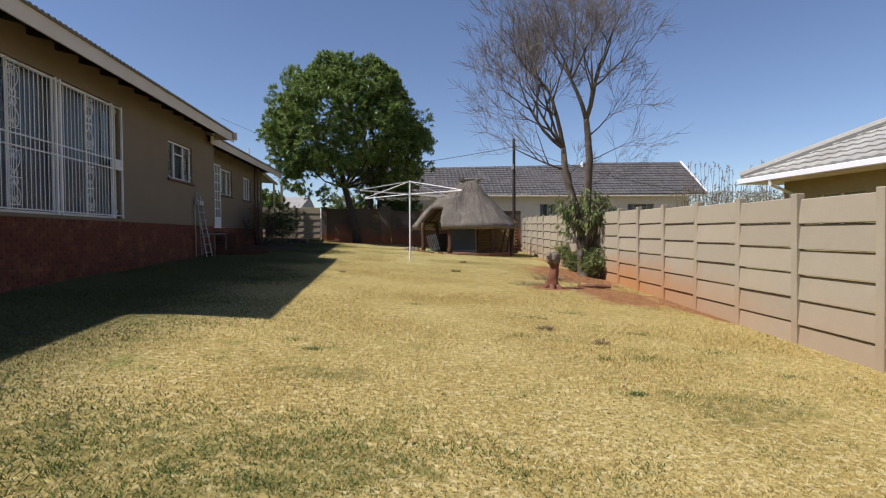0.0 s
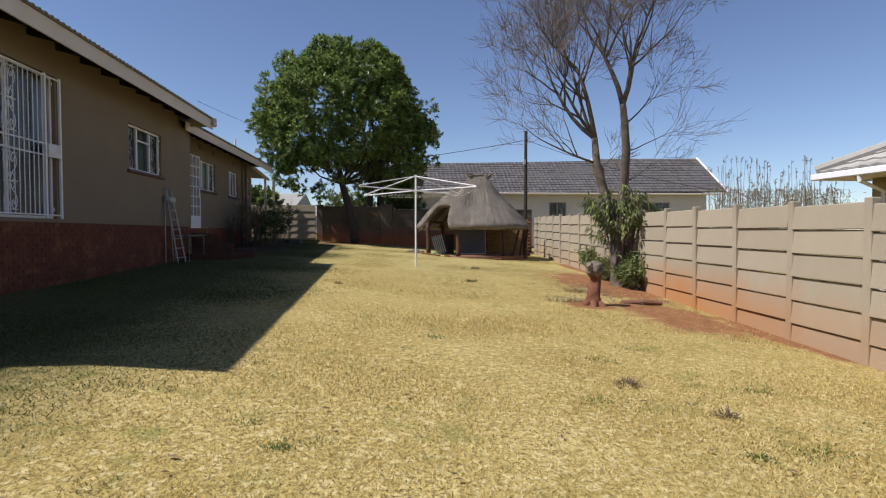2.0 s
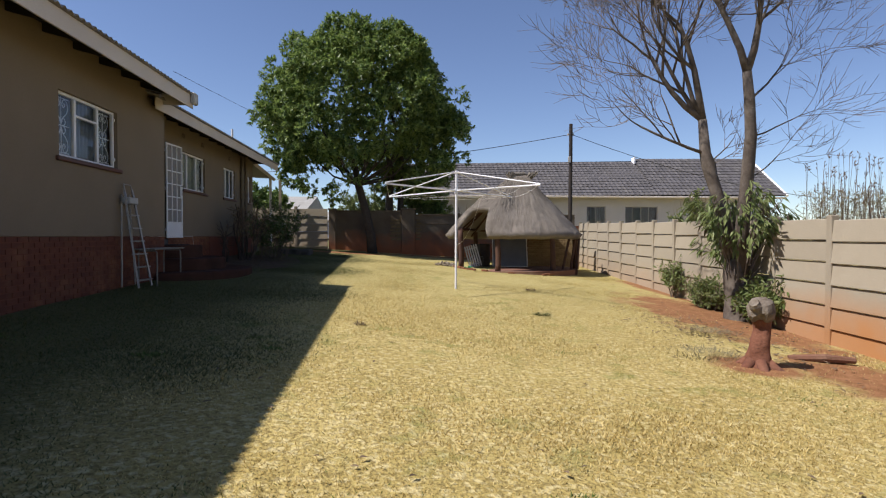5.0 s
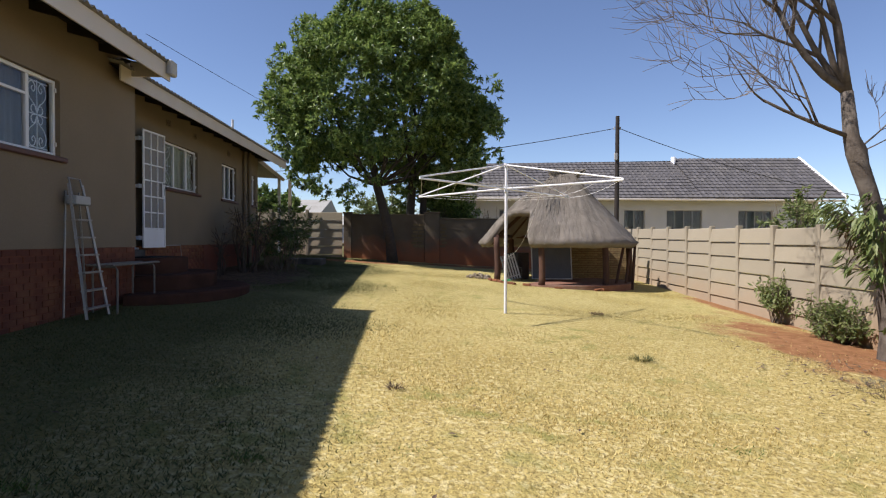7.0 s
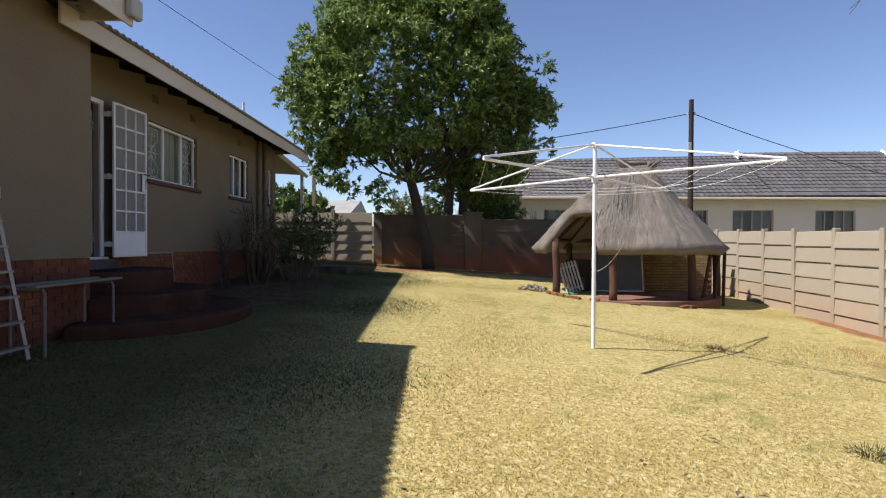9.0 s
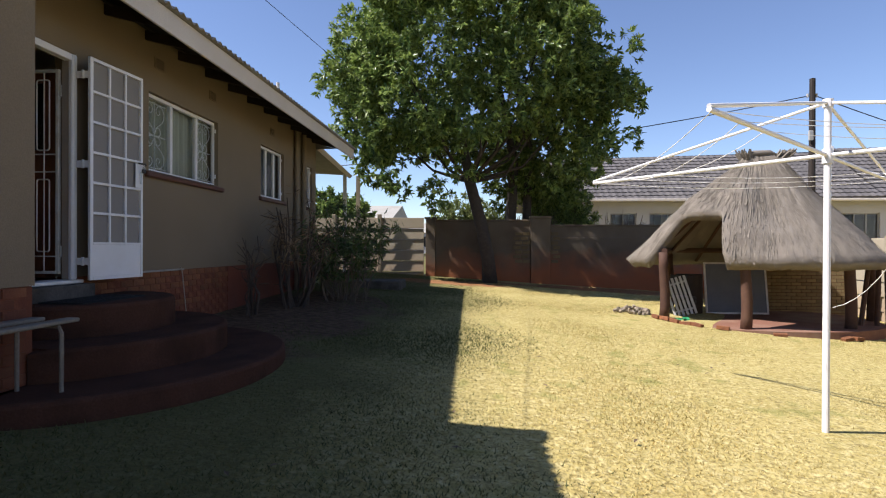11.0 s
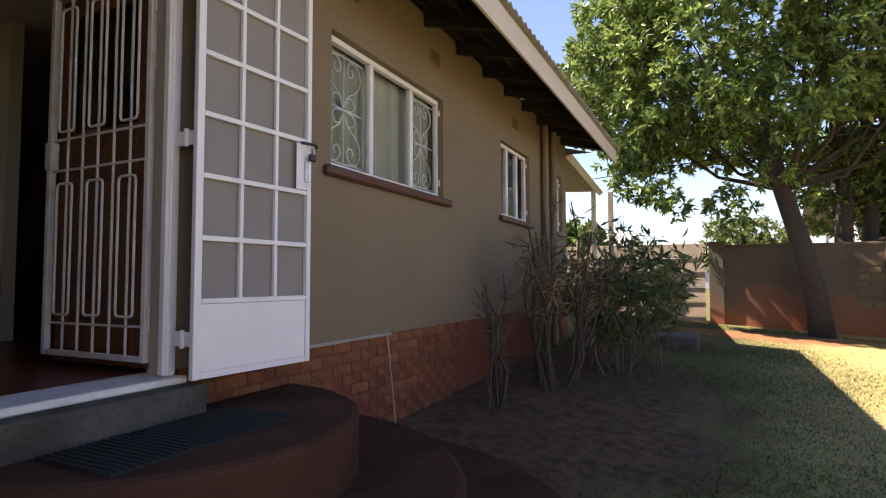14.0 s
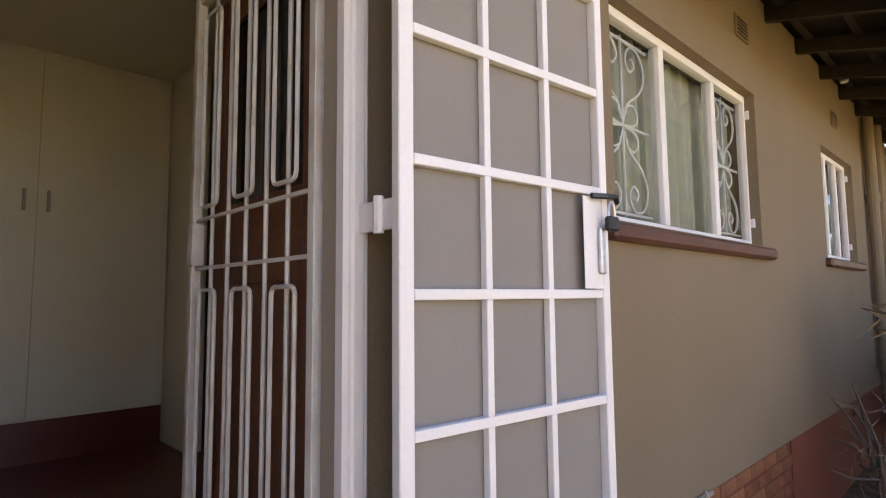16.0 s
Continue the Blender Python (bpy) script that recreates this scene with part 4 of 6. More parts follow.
part("soffit", box(bmesh.new(), (9.12, 1.0, 2.752), (9.9, 14.04, 2.762)), FACIA, rn)

# ---- entrance steps ----
steps = thing("entrance_steps", "rounded red cement entrance steps below the door", "steps", (-6.0, 20.4, 0.9), kind="structure")


def round_tier(cx, cy, r, z0, z1):
    """Half a disc against the wall, with a worn rounded nosing; cut off by the first wall's corner."""
    prof = [(r, z0), (r, z1 - 0.035), (r - 0.010, z1 - 0.012), (r - 0.032, z1)]
    bm = bmesh.new()
    n = 40
    rings = []
    for k in range(n + 1):
        a = -math.pi / 2 + math.pi * k / n
        ring = []
        for rr, z in prof:
            wob = 0.012 * noise.noise((a * 3, rr, z * 5))
            x, y = cx + (rr + wob) * math.cos(a), cy + (rr + wob) * math.sin(a)
            if y < CORNER_Y + 0.01 and x < WALL1 + 0.01:
                y = CORNER_Y + 0.01
            ring.append(bm.verts.new((x, y, z)))
        rings.append(ring)
    for p, q in zip(rings, rings[1:]):
        for i in range(3):
            bm.faces.new((p[i], q[i], q[i + 1], p[i + 1]))
    mid = bm.verts.new((cx, cy, z1))
    for p, q in zip(rings, rings[1:]):
        bm.faces.new((p[3], q[3], mid))
    return bm


for r, z in ((2.12, 1.07), (1.50, 1.34), (0.97, 1.63)):
    part("step", round_tier(WALL2 + 0.002, 20.45, r, 0.4, z), STEP_RED, steps)
mat_bm = bmesh.new()
prof = [(0.0, 0.0)] + [p for k in range(30) for p in ((k * 0.031 + 0.002, 0.016), (k * 0.031 + 0.014, 0.016), (k * 0.031 + 0.018, 0.010), (k * 0.031 + 0.029, 0.010))] + [(0.935, 0.0)]
ends = [[mat_bm.verts.new((x, 19.78 + u, 1.631 + h)) for u, h in prof] for x in (WALL2 + 0.215, WALL2 + 0.64)]
for k in range(len(prof)):
    j = (k + 1) % len(prof)
    mat_bm.faces.new((ends[0][k], ends[0][j], ends[1][j], ends[1][k]))
mat_bm.faces.new(ends[0][::-1])
mat_bm.faces.new(ends[1])
tagged(part("doormat", mat_bm, RUBBER), "black ribbed rubber doormat on the top step", "doormat")

# ---- the open screen gate ----
gate = thing("screen_gate", "white steel screen gate standing open against the wall", "gate", (-6.41, 20.49, 1.8))
GH, GF = Vector((-6.42, 20.48, 0)), Vector((-6.35, 21.26, 0))
gm = Matrix.Translation((GH.x, GH.y, 0)) @ Matrix.Rotation(math.atan2(GF.y - GH.y, GF.x - GH.x), 4, "Z")
GW, Z0, Z1, ZP = 0.785, 1.805, 4.10, 2.185
for a, b in (((0, -0.016, Z0), (0.042, 0.016, Z1)), ((GW - 0.034, -0.016, Z0), (GW, 0.016, Z1)), ((0.043, -0.015, Z0), (GW - 0.035, 0.015, Z0 + 0.034)), ((0.043, -0.015, Z1 - 0.034), (GW - 0.035, 0.015, Z1))):
    part("gate_frame", box(bmesh.new(), a, b, 0.003, gm), WHITE, gate)
cols = [0.042 + (GW - 0.076) * k / 3 for k in range(4)]
rowz = [ZP + (Z1 - 0.034 - ZP) * k / 6 for k in range(7)]
for k in (1, 2):
    part("upright_bar", box(bmesh.new(), (cols[k] - 0.011, -0.013, ZP), (cols[k] + 0.011, 0.010, Z1 - 0.035), 0.002, gm), WHITE, gate)
for z in rowz[:-1]:
    part("cross_bar", box(bmesh.new(), (0.043, -0.0145, z - 0.013), (GW - 0.035, 0.0095, z + 0.013), 0.002, gm), WHITE, gate)
part("kick_plate", box(bmesh.new(), (0.043, -0.008, Z0 + 0.035), (GW - 0.035, 0.006, ZP - 0.014), 0.002, gm), WHITE, gate, "white sheet-metal kick plate")
for r in range(6):
    for c in range(3):
        part("screen", box(bmesh.new(), (cols[c] + 0.006, 0.011, rowz[r] + 0.006), (cols[c + 1] - 0.006, 0.0135, rowz[r + 1] - 0.006), 0.0, gm), SCREEN, gate, "grey insect screen")
lock = part("lock_plate", box(bmesh.new(), (GW - 0.125, -0.018, rowz[2] + 0.016), (GW - 0.036, -0.0155, rowz[3] - 0.02), 0.001, gm), WHITE, gate, "white lock plate")
bm = bmesh.new()
pipe_run(bm, [gm @ Vector(p) for p in ((GW - 0.10, -0.03, rowz[3] - 0.02), (GW - 0.05, -0.045, rowz[3] - 0.02), (GW + 0.01, -0.04, rowz[3] - 0.015), (GW + 0.03, -0.03, rowz[3] - 0.03))], 0.009, 6)
part("bolt", bm, BLACK, lock)
part("slide", box(bmesh.new(), (GW - 0.062, -0.034, rowz[2] + 0.06), (GW - 0.038, -0.0185, rowz[2] + 0.20), 0.004, gm), STEEL, lock, "steel sliding bolt")
padlock = part("padlock", box(bmesh.new(), (GW - 0.052, -0.062, rowz[3] - 0.125), (GW - 0.004, -0.036, rowz[3] - 0.080), 0.006, gm), BLACK, lock, "black padlock hanging from the bolt")
bm = bmesh.new()
pipe_run(bm, [gm @ Vector((GW - 0.028 + 0.017 * math.cos(a), -0.049, rowz[3] - 0.080 + 0.045 * math.sin(a))) for a in [math.pi * k / 10 for k in range(11)]], 0.004, 6)
part("shackle", bm, STEEL, lock)
for z in (2.0, 3.0, 3.92):
    strap = part("hinge", box(bmesh.new(), (WALL2 + 0.027, 20.49, z - 0.036), (GH.x - 0.002, 20.505, z + 0.036), 0.003), WHITE, gate, "white strap hinge")
    part("knuckle", tube(bmesh.new(), (WALL2 + 0.11, 20.487, z - 0.044), (WALL2 + 0.11, 20.487, z + 0.044), 0.013, n=8), WHITE, strap)

# ---- the inner bar gate and the wooden door, swung into the room ----
slam = thing("bar_gate", "white steel bar gate swung inwards, weathered paint", "gate", (-6.81, 20.40, 1.85))
HX, FX, SY = -6.735, -7.62, 20.48
for a, b in (((HX - 0.035, SY - 0.018, 1.87), (HX, SY + 0.018, 3.97)), ((FX, SY - 0.018, 1.87), (FX + 0.035, SY + 0.018, 3.97)), ((FX + 0.036, SY - 0.014, 1.87), (HX - 0.036, SY + 0.014, 1.90)), ((FX + 0.036, SY - 0.014, 3.94), (HX - 0.036, SY + 0.014, 3.97))):
    part("gate_frame", box(bmesh.new(), a, b, 0.003), WHITE_DULL, slam)
for z in (2.05, 2.92, 3.10):
    part("cross_bar", box(bmesh.new(), (FX + 0.036, SY - 0.006, z - 0.006), (HX - 0.036, SY + 0.006, z + 0.006)), WHITE_DULL, slam)
inner = HX - FX - 0.07
for k in range(2, 12, 2):
    x = FX + 0.035 + inner * k / 12
    part("bar", tube(bmesh.new(), (x, SY, 1.90), (x, SY, 3.94), 0.0075, n=6), WHITE_DULL, slam)
for k in (2, 6, 10):
    x, w, c = FX + 0.035 + inner * k / 12, inner / 12, 0.022
    for z0, z1 in ((2.10, 2.84), (3.14, 3.86)):
        pts = []
        for sx, zc, a0 in ((1, z1 - c, 0), (-1, z1 - c, 90), (-1, z0 + c, 180), (1, z0 + c, 270)):
            pts += [(x + sx * (w - c) + c * math.cos(radians(a0 + a)), SY - 0.013, zc + c * math.sin(radians(a0 + a))) for a in (0, 45, 90)]
        part("looped_bar", pipe_run(bmesh.new(), pts + [pts[0]], 0.0075, 6), WHITE_DULL, slam)
part("latch_box", box(bmesh.new(), (FX - 0.012, SY - 0.024, 2.93), (FX + 0.05, SY + 0.024, 3.09), 0.004), WHITE_DULL, slam, "white latch box")
for z in (2.1, 3.75):
    part("hinge", tube(bmesh.new(), (HX + 0.012, SY, z - 0.06), (HX + 0.012, SY, z + 0.06), 0.016, n=8), WHITE_DULL, slam)

door = thing("wooden_door", "red-brown wooden stable door standing open into the room", "door", (-6.85, 20.50, 1.82))
DX0, DX1, DY = -7.67, -6.85, 20.56
for a, b in (((DX0, DY, 1.82), (DX0 + 0.12, DY + 0.04, 3.98)), ((DX1 - 0.12, DY, 1.82), (DX1, DY + 0.04, 3.98)), ((DX0 + 0.121, DY + 0.001, 1.82), (DX1 - 0.121, DY + 0.039, 2.06)), ((DX0 + 0.121, DY + 0.001, 2.86), (DX1 - 0.121, DY + 0.039, 3.16)), ((DX0 + 0.121, DY + 0.001, 3.86), (DX1 - 0.121, DY + 0.039, 3.98))):
    part("stile", box(bmesh.new(), a, b, 0.005), WOOD, door)
part("door_panel", box(bmesh.new(), (DX0 + 0.121, DY + 0.014, 2.061), (DX1 - 0.121, DY + 0.028, 2.859)), WOOD, door)
part("door_pane", box(bmesh.new(), (DX0 + 0.121, DY + 0.018, 3.161), (DX1 - 0.121, DY + 0.022, 3.859)), glass("dim_door_glass", (0.25, 0.25, 0.26), 0.05), door, "dim glass pane")

# ---- the room behind the door ----
CX = -9.80
cup = thing("built_in_cupboard", "pale built-in cupboard with tall plain doors", "cupboard", (CX, 20.3, FLOOR))
part("body", box(bmesh.new(), (CX - 0.55, 19.51, FLOOR + 0.262), (CX - 0.021, 21.09, 4.448)), PLASTER_IN, cup)
part("kickboard", box(bmesh.new(), (CX - 0.55, 19.51, FLOOR), (CX - 0.03, 21.09, FLOOR + 0.26)), FLOOR_RED, cup, "dark red kickboard")
for k, y0 in enumerate((19.53, 20.295)):
    low = part("cupboard_door", box(bmesh.new(), (CX - 0.020, y0, FLOOR + 0.275), (CX, y0 + 0.757, 4.40), 0.003), PLASTER_IN, cup)
    hy = y0 + (0.06 if k == 1 else 0.695)
    part("handle", box(bmesh.new(), (CX + 0.001, hy - 0.010, 3.38), (CX + 0.022, hy + 0.010, 3.52), 0.004), TAUPE_FRAME, low)
part("inner_wall", box(bmesh.new(), (-12.74, 21.10, FLOOR), (-9.35, 21.20, 4.449)), PLASTER_IN, house, "cream painted inner wall")
tagged(part("skirting", box(bmesh.new(), (-12.7, 24.885, FLOOR), (-6.9, 24.898, FLOOR + 0.08)), STEP_RED), "dark red skirting along the room wall", "skirting", kind="structure")

# ---- ladder and bench by the wall ----
def ladder():
    top = thing("step_ladder", "scuffed aluminium step ladder leaning on the wall", "ladder", (-5.5, 17.3, 1.0))
    f0, f1 = ((-5.50, 17.02), (-5.53, 17.60)), ((-5.84, 17.22), (-5.84, 17.52))
    zb, zt = 0.90, 2.72
    for (x0, y0), (x1, y1) in zip(f0, f1):
        bm = bmesh.new()
        pipe_run(bm, [(x0, y0, zb), (x1, y1, zt)], 0.022, 4)
        part("rail", bm, ALU, top)
        bm = bmesh.new()
        pipe_run(bm, [(x0 - 0.30, y0, zb + 0.02), (x1 - 0.045, y1, zt - 0.1)], 0.014, 4)
        part("back_rail", bm, ALU, top)
    for k in range(7):
        u = (k + 0.55) / 7.6
        x, z = -5.51 - 0.33 * u, zb + (zt - zb) * u
        h, mid = 0.29 - 0.14 * u, 17.31 + 0.06 * u
        part("tread", box(bmesh.new(), (x - 0.04, mid - h + 0.02, z - 0.012), (x + 0.05, mid + h - 0.02, z + 0.012), 0.004), ALU, top)
    part("top_cap", box(bmesh.new(), (-5.90, 17.21, 2.44), (-5.73, 17.54, 2.56), 0.01), PLASTIC_GREY, top, "pale plastic top cap")
    bm = bmesh.new()
    pipe_run(bm, [(-5.80, 17.23, 2.56), (-5.86, 17.24, 2.80), (-5.86, 17.50, 2.80), (-5.80, 17.51, 2.56)], 0.012, 6)
    part("hoop", bm, ALU, top)


ladder()
bench = thing("wall_bench", "pale plank bench on pipe legs beside the steps", "bench", (-5.6, 18.0, 1.0))
for x in (-5.88, -5.60):
    part("plank", box(bmesh.new(), (x, 17.66, 1.575), (x + 0.11, 19.12, 1.605), 0.008), BENCHWOOD, bench)
for y in (17.80, 18.95):
    gz = ground_z(-5.6, y)
    part("leg", pipe_run(bmesh.new(), [(-5.51, y, gz - 0.05), (-5.51, y, 1.51), (-5.53, y, 1.557), (-5.84, y, 1.557), (-5.86, y, 1.51), (-5.86, y, gz - 0.05)], 0.016, 6), BENCHWOOD, bench)
bm = box(bmesh.new(), (-5.6, 28.6, 0.9), (-4.4, 29.6, 1.34), 0.03)
tagged(part("concrete_planter", bm, DARK_CONCRETE), "low concrete planter box beside the shrub", "planter")

# ---- rotary clothes dryer ----
dryer = thing("rotary_dryer", "white rotary clothes dryer with sagging lines", "clothes dryer", (0.54, 20.03, 0.5))
HUB = Vector((0.54, 20.03, 2.95))
TIPS = [HUB + Vector(v) for v in ((-1.64, 1.67, -0.04), (-1.64, -1.70, 0.0), (1.66, -1.66, 0.0), (1.66, 1.66, -0.03))]
part("pole", tube(bmesh.new(), (0.54, 20.03, 0.40), (0.55, 20.03, 3.40), 0.028, n=12), WHITE, dryer)
part("collar", tube(bmesh.new(), (0.548, 20.03, 2.88), (0.548, 20.03, 3.0), 0.042, n=12), WHITE, dryer)
part("cap", tube(bmesh.new(), (0.55, 20.03, 3.36), (0.55, 20.03, 3.43), 0.04, n=12), WHITE, dryer)
for tip in TIPS:
    part("arm", tube(bmesh.new(), HUB, tip, 0.017, n=8), WHITE, dryer)
    part("stay", tube(bmesh.new(), HUB + Vector((0, 0, 0.45)), tip + Vector((0, 0, 0.02)), 0.014, n=8), WHITE, dryer)
for k in range(4):
    for f in (0.98, 0.80, 0.62):
        a, b = HUB.lerp(TIPS[k], f), HUB.lerp(TIPS[(k + 1) % 4], f)
        sag = 0.08 * f + random.uniform(-0.02, 0.06)
        pts = [a.lerp(b, i / 12) - Vector((0, 0, sag * 4 * (i / 12) * (1 - i / 12))) for i in range(13)]
        part("line", pipe_run(bmesh.new(), pts, 0.003, 3), WHITE_DULL, dryer)
a, b = HUB.lerp(TIPS[2], 0.35), Vector((0.58, 20.0, 1.65))
pts = [a.lerp(b, i / 10) - Vector((0, 0, 0.55 * 4 * (i / 10) * (1 - i / 10) * 0.5)) for i in range(11)]
part("loose_line", pipe_run(bmesh.new(), pts, 0.0035, 3), WHITE_DULL, dryer)

# ---- thatched lapa ----
LC, LRX, LRY = Vector((3.44, 27.7, 0)), 2.60, 2.15
lapa = thing("thatched_shelter", "small thatched garden shelter on brown poles", "shelter", (3.5, 27.7, 0.6))


def smooth(e0, e1, x):
    u = min(1, max(0, (x - e0) / (e1 - e0)))
    return u * u * (3 - 2 * u)


def thatch_point(deg, v, inset=0.0):
    """The outer skin at an angle round the shelter; v runs from the eave (0) to the ridge (1)."""
    a = math.radians(deg)
    ridge = Vector((3.66 + 0.28 * math.copysign(min(1, abs(math.cos(a)) * 1.6), math.cos(a)), 27.75, 4.22))
    wob = 0.04 * noise.noise((math.cos(a) * 2, math.sin(a) * 2, 3))
    eave = Vector((LC.x + (LRX + wob) * math.cos(a), LC.y + (LRY + wob) * math.sin(a), 1.96 + wob))
    p = eave.lerp(ridge, v)
    p.z += -0.05 * math.sin(math.pi * v) - 0.06 * (1 - v) ** 5
    swell = 0.34 * smooth(172, 198, deg % 360) * (1 - smooth(236, 262, deg % 360)) * math.sin(math.pi * min(1, v * 1.15))
    p += Vector((math.cos(a), math.sin(a), 0)) * swell
    rough = 0.06 * noise.noise((p.x * 1.9, p.y * 1.9, p.z * 1.9)) + 0.03 * noise.noise((deg * 0.9, v * 4, 0))
    out = Vector((math.cos(a), math.sin(a), 0.9)).normalized()
    return p + out * (rough - inset)


def opening(deg):
    """How far up the arched opening is cut at that angle."""
    return 0.42 * smooth(199, 205, deg) * (1 - smooth(233, 240, deg))


bm = bmesh.new()
degs = [k * 2.0 for k in range(180)]
vsteps = 16
outer, innerv = [], []
for d in degs:
    v0 = opening(d)
    outer.append([bm.verts.new(thatch_point(d, v0 + (1 - v0) * j / vsteps)) for j in range(vsteps + 1)])
    innerv.append([bm.verts.new(thatch_point(d, v0 + (1 - v0) * j / vsteps, 0.20) - Vector((0, 0, 0.02))) for j in range(vsteps + 1)])
for k in range(180):
    a, b, c, d = outer[k], outer[(k + 1) % 180], innerv[k], innerv[(k + 1) % 180]
    for j in range(vsteps):
        bm.faces.new((a[j], b[j], b[j + 1], a[j + 1]))
        bm.faces.new((c[j], c[j + 1], d[j + 1], d[j]))
    bm.faces.new((a[0], c[0], d[0], b[0]))
part("thatch_roof", bm, THATCH, lapa, "grey weathered thatch", smooth=True)
# loose reed ends along the eave
rng = random.Random(5)
bm = bmesh.new()
for k in range(2600):
    d = rng.uniform(0, 360)
    p = thatch_point(d, opening(d) + rng.uniform(0, 0.03), rng.uniform(-0.01, 0.19))
    a = math.radians(d)
    way = Vector((math.cos(a) * 0.7, math.sin(a) * 0.7, -0.75)) + Vector((rng.uniform(-.2, .2), rng.uniform(-.2, .2), rng.uniform(-.2, .1)))
    side = Vector((-math.sin(a), math.cos(a), 0)) * 0.006
    q = p + way.normalized() * rng.uniform(0.03, 0.10)
    bm.faces.new([bm.verts.new(x) for x in (p - side, p + side, q)])
for k in range(7000):
    d = rng.uniform(0, 360)
    v0 = opening(d)
    v = v0 + (1 - v0) * rng.random() * 0.9
    p, q = thatch_point(d, v, -0.012), thatch_point(d + rng.uniform(-1.5, 1.5), min(1, v + rng.uniform(0.05, 0.14)), -0.001)
    a = math.radians(d)
    side = Vector((-math.sin(a), math.cos(a), 0)) * rng.uniform(0.003, 0.009)
    bm.faces.new([bm.verts.new(x) for x in (p - side, p + side, q)])
tagged(part("reed_end", bm, THATCH_ENDS, lapa, "frayed reed ends"), kind="stuff")
bm = bmesh.new()
for x, lean in ((3.38, -0.08), (4.02, 0.22)):
    for k in range(40):
        a = rng.uniform(0, math.tau)
        r = rng.uniform(0.02, 0.13)
        p = Vector((x + r * math.cos(a), 27.75 + r * math.sin(a), 4.05))
        q = p + Vector((lean + 0.5 * r * math.cos(a), 0.5 * r * math.sin(a), rng.uniform(0.16, 0.28)))
        tube(bm, p, q, 0.026, 0.016, n=4)
tagged(part("ridge_tufts", bm, THATCH_ENDS, lapa, "tied thatch tufts on the ridge"), kind="stuff")
bm = bmesh.new()
pipe_run(bm, [(3.30, 27.75, 4.16), (3.5, 27.75, 4.23), (3.85, 27.75, 4.24), (4.02, 27.75, 4.16)], [0.04, 0.07, 0.07, 0.04], 10)
part("ridge_cap", bm, THATCH, lapa, smooth=True)
POSTS = [(1.36, 26.95), (2.55, 25.95), (4.55, 26.15), (5.75, 27.4), (4.9, 29.2), (2.2, 29.2)]
for x, y in POSTS:
    gz = ground_z(x, y)
    pts = [(x + 0.02 * math.sin(k), y, gz - 0.05 + (2.12 - gz) * k / 5) for k in range(6)]
    part("post", pipe_run(bmesh.new(), pts, [0.105, 0.10, 0.098, 0.095, 0.092, 0.09], 12), POLE_WOOD, lapa, smooth=True)
for k in range(1, 6):
    (x0, y0), (x1, y1) = POSTS[k], POSTS[(k + 1) % 6]
    part("ring_beam", pipe_run(bmesh.new(), [(x0, y0, 2.1), (x1, y1, 2.1)], 0.06, 8), POLE_WOOD, lapa)
for k in range(14):
    a = math.tau * k / 14
    d = math.degrees(a)
    v0 = opening(d)
    part("roof_pole", pipe_run(bmesh.new(), [thatch_point(d, max(0.05, v0 + 0.03), 0.27), thatch_point(d, 0.97, 0.27)], 0.035, 6), POLE_WOOD, lapa)
for dx, top in ((0.0, 2.0), (0.32, 1.95), (0.55, 1.8)):
    part("leaning_pole", pipe_run(bmesh.new(), [(5.0 + dx, 26.6, 0.45), (5.45 + dx * 0.6, 27.0, top)], 0.045, 7), POLE_WOOD, lapa)
bm = bmesh.new()
ring = []
for k in range(48):
    a = math.tau * k / 48
    ring.append((LC.x + 2.45 * math.cos(a) * (1 + 0.02 * math.sin(5 * a)), LC.y + 2.12 * math.sin(a)))
lo = [bm.verts.new((x, y, 0.3)) for x, y in ring]
hi = [bm.verts.new((x, y, 0.64)) for x, y in ring]
for k in range(48):
    bm.faces.new((lo[k], lo[(k + 1) % 48], hi[(k + 1) % 48], hi[k]))
bm.faces.new(hi)
part("floor_slab", bm, material("red_brick_paving", (0.19, 0.085, 0.055), (0.25, 0.12, 0.08), 5, 0.9, 0.4, 40, stain=(0.30, 0.22, 0.16), stain_amount=0.6), lapa, "red paved floor slab")
rest(lapa)

# what stands under the thatch
braai = thing("brick_fireplace", "yellow face-brick fireplace wall under the thatch", "fireplace", (5.0, 29.3, 0.7))
bm = box(bmesh.new(), (4.22, 29.12, 0.5), (6.44, 29.34, 2.28))
part("core", bm, MORTAR, braai)
ybrick = bpy.data.meshes.new("brick")
bm = box(bmesh.new(), (0, 0, 0), (0.22, 0.03, 0.071), 0.003)
bm.to_mesh(ybrick)
bm.free()
ybrick.materials.append(YELLOW_BRICK)
for r in range(21):
    for k in range(10):
        x = 4.22 + k * 0.232 + (0.116 if r % 2 else 0)
        if x < 6.25:
            shared("brick", ybrick, Matrix.Translation((x, 29.095, 0.52 + r * 0.083)), braai)
board = thing("leaning_board", "grey board in a white frame leaning on poles", "board", (3.4, 28.5, 0.7))
tilt = Matrix.Translation((2.75, 28.35, 0.645)) @ Matrix.Rotation(radians(-9), 4, "X")
part("sheet", box(bmesh.new(), (0.04, 0.0, 0.04), (1.36, 0.02, 1.16), m=tilt), material("blue_grey_sheet", (0.13, 0.145, 0.165), (0.17, 0.185, 0.205), 3, 0.5, 0.1, 60), board)
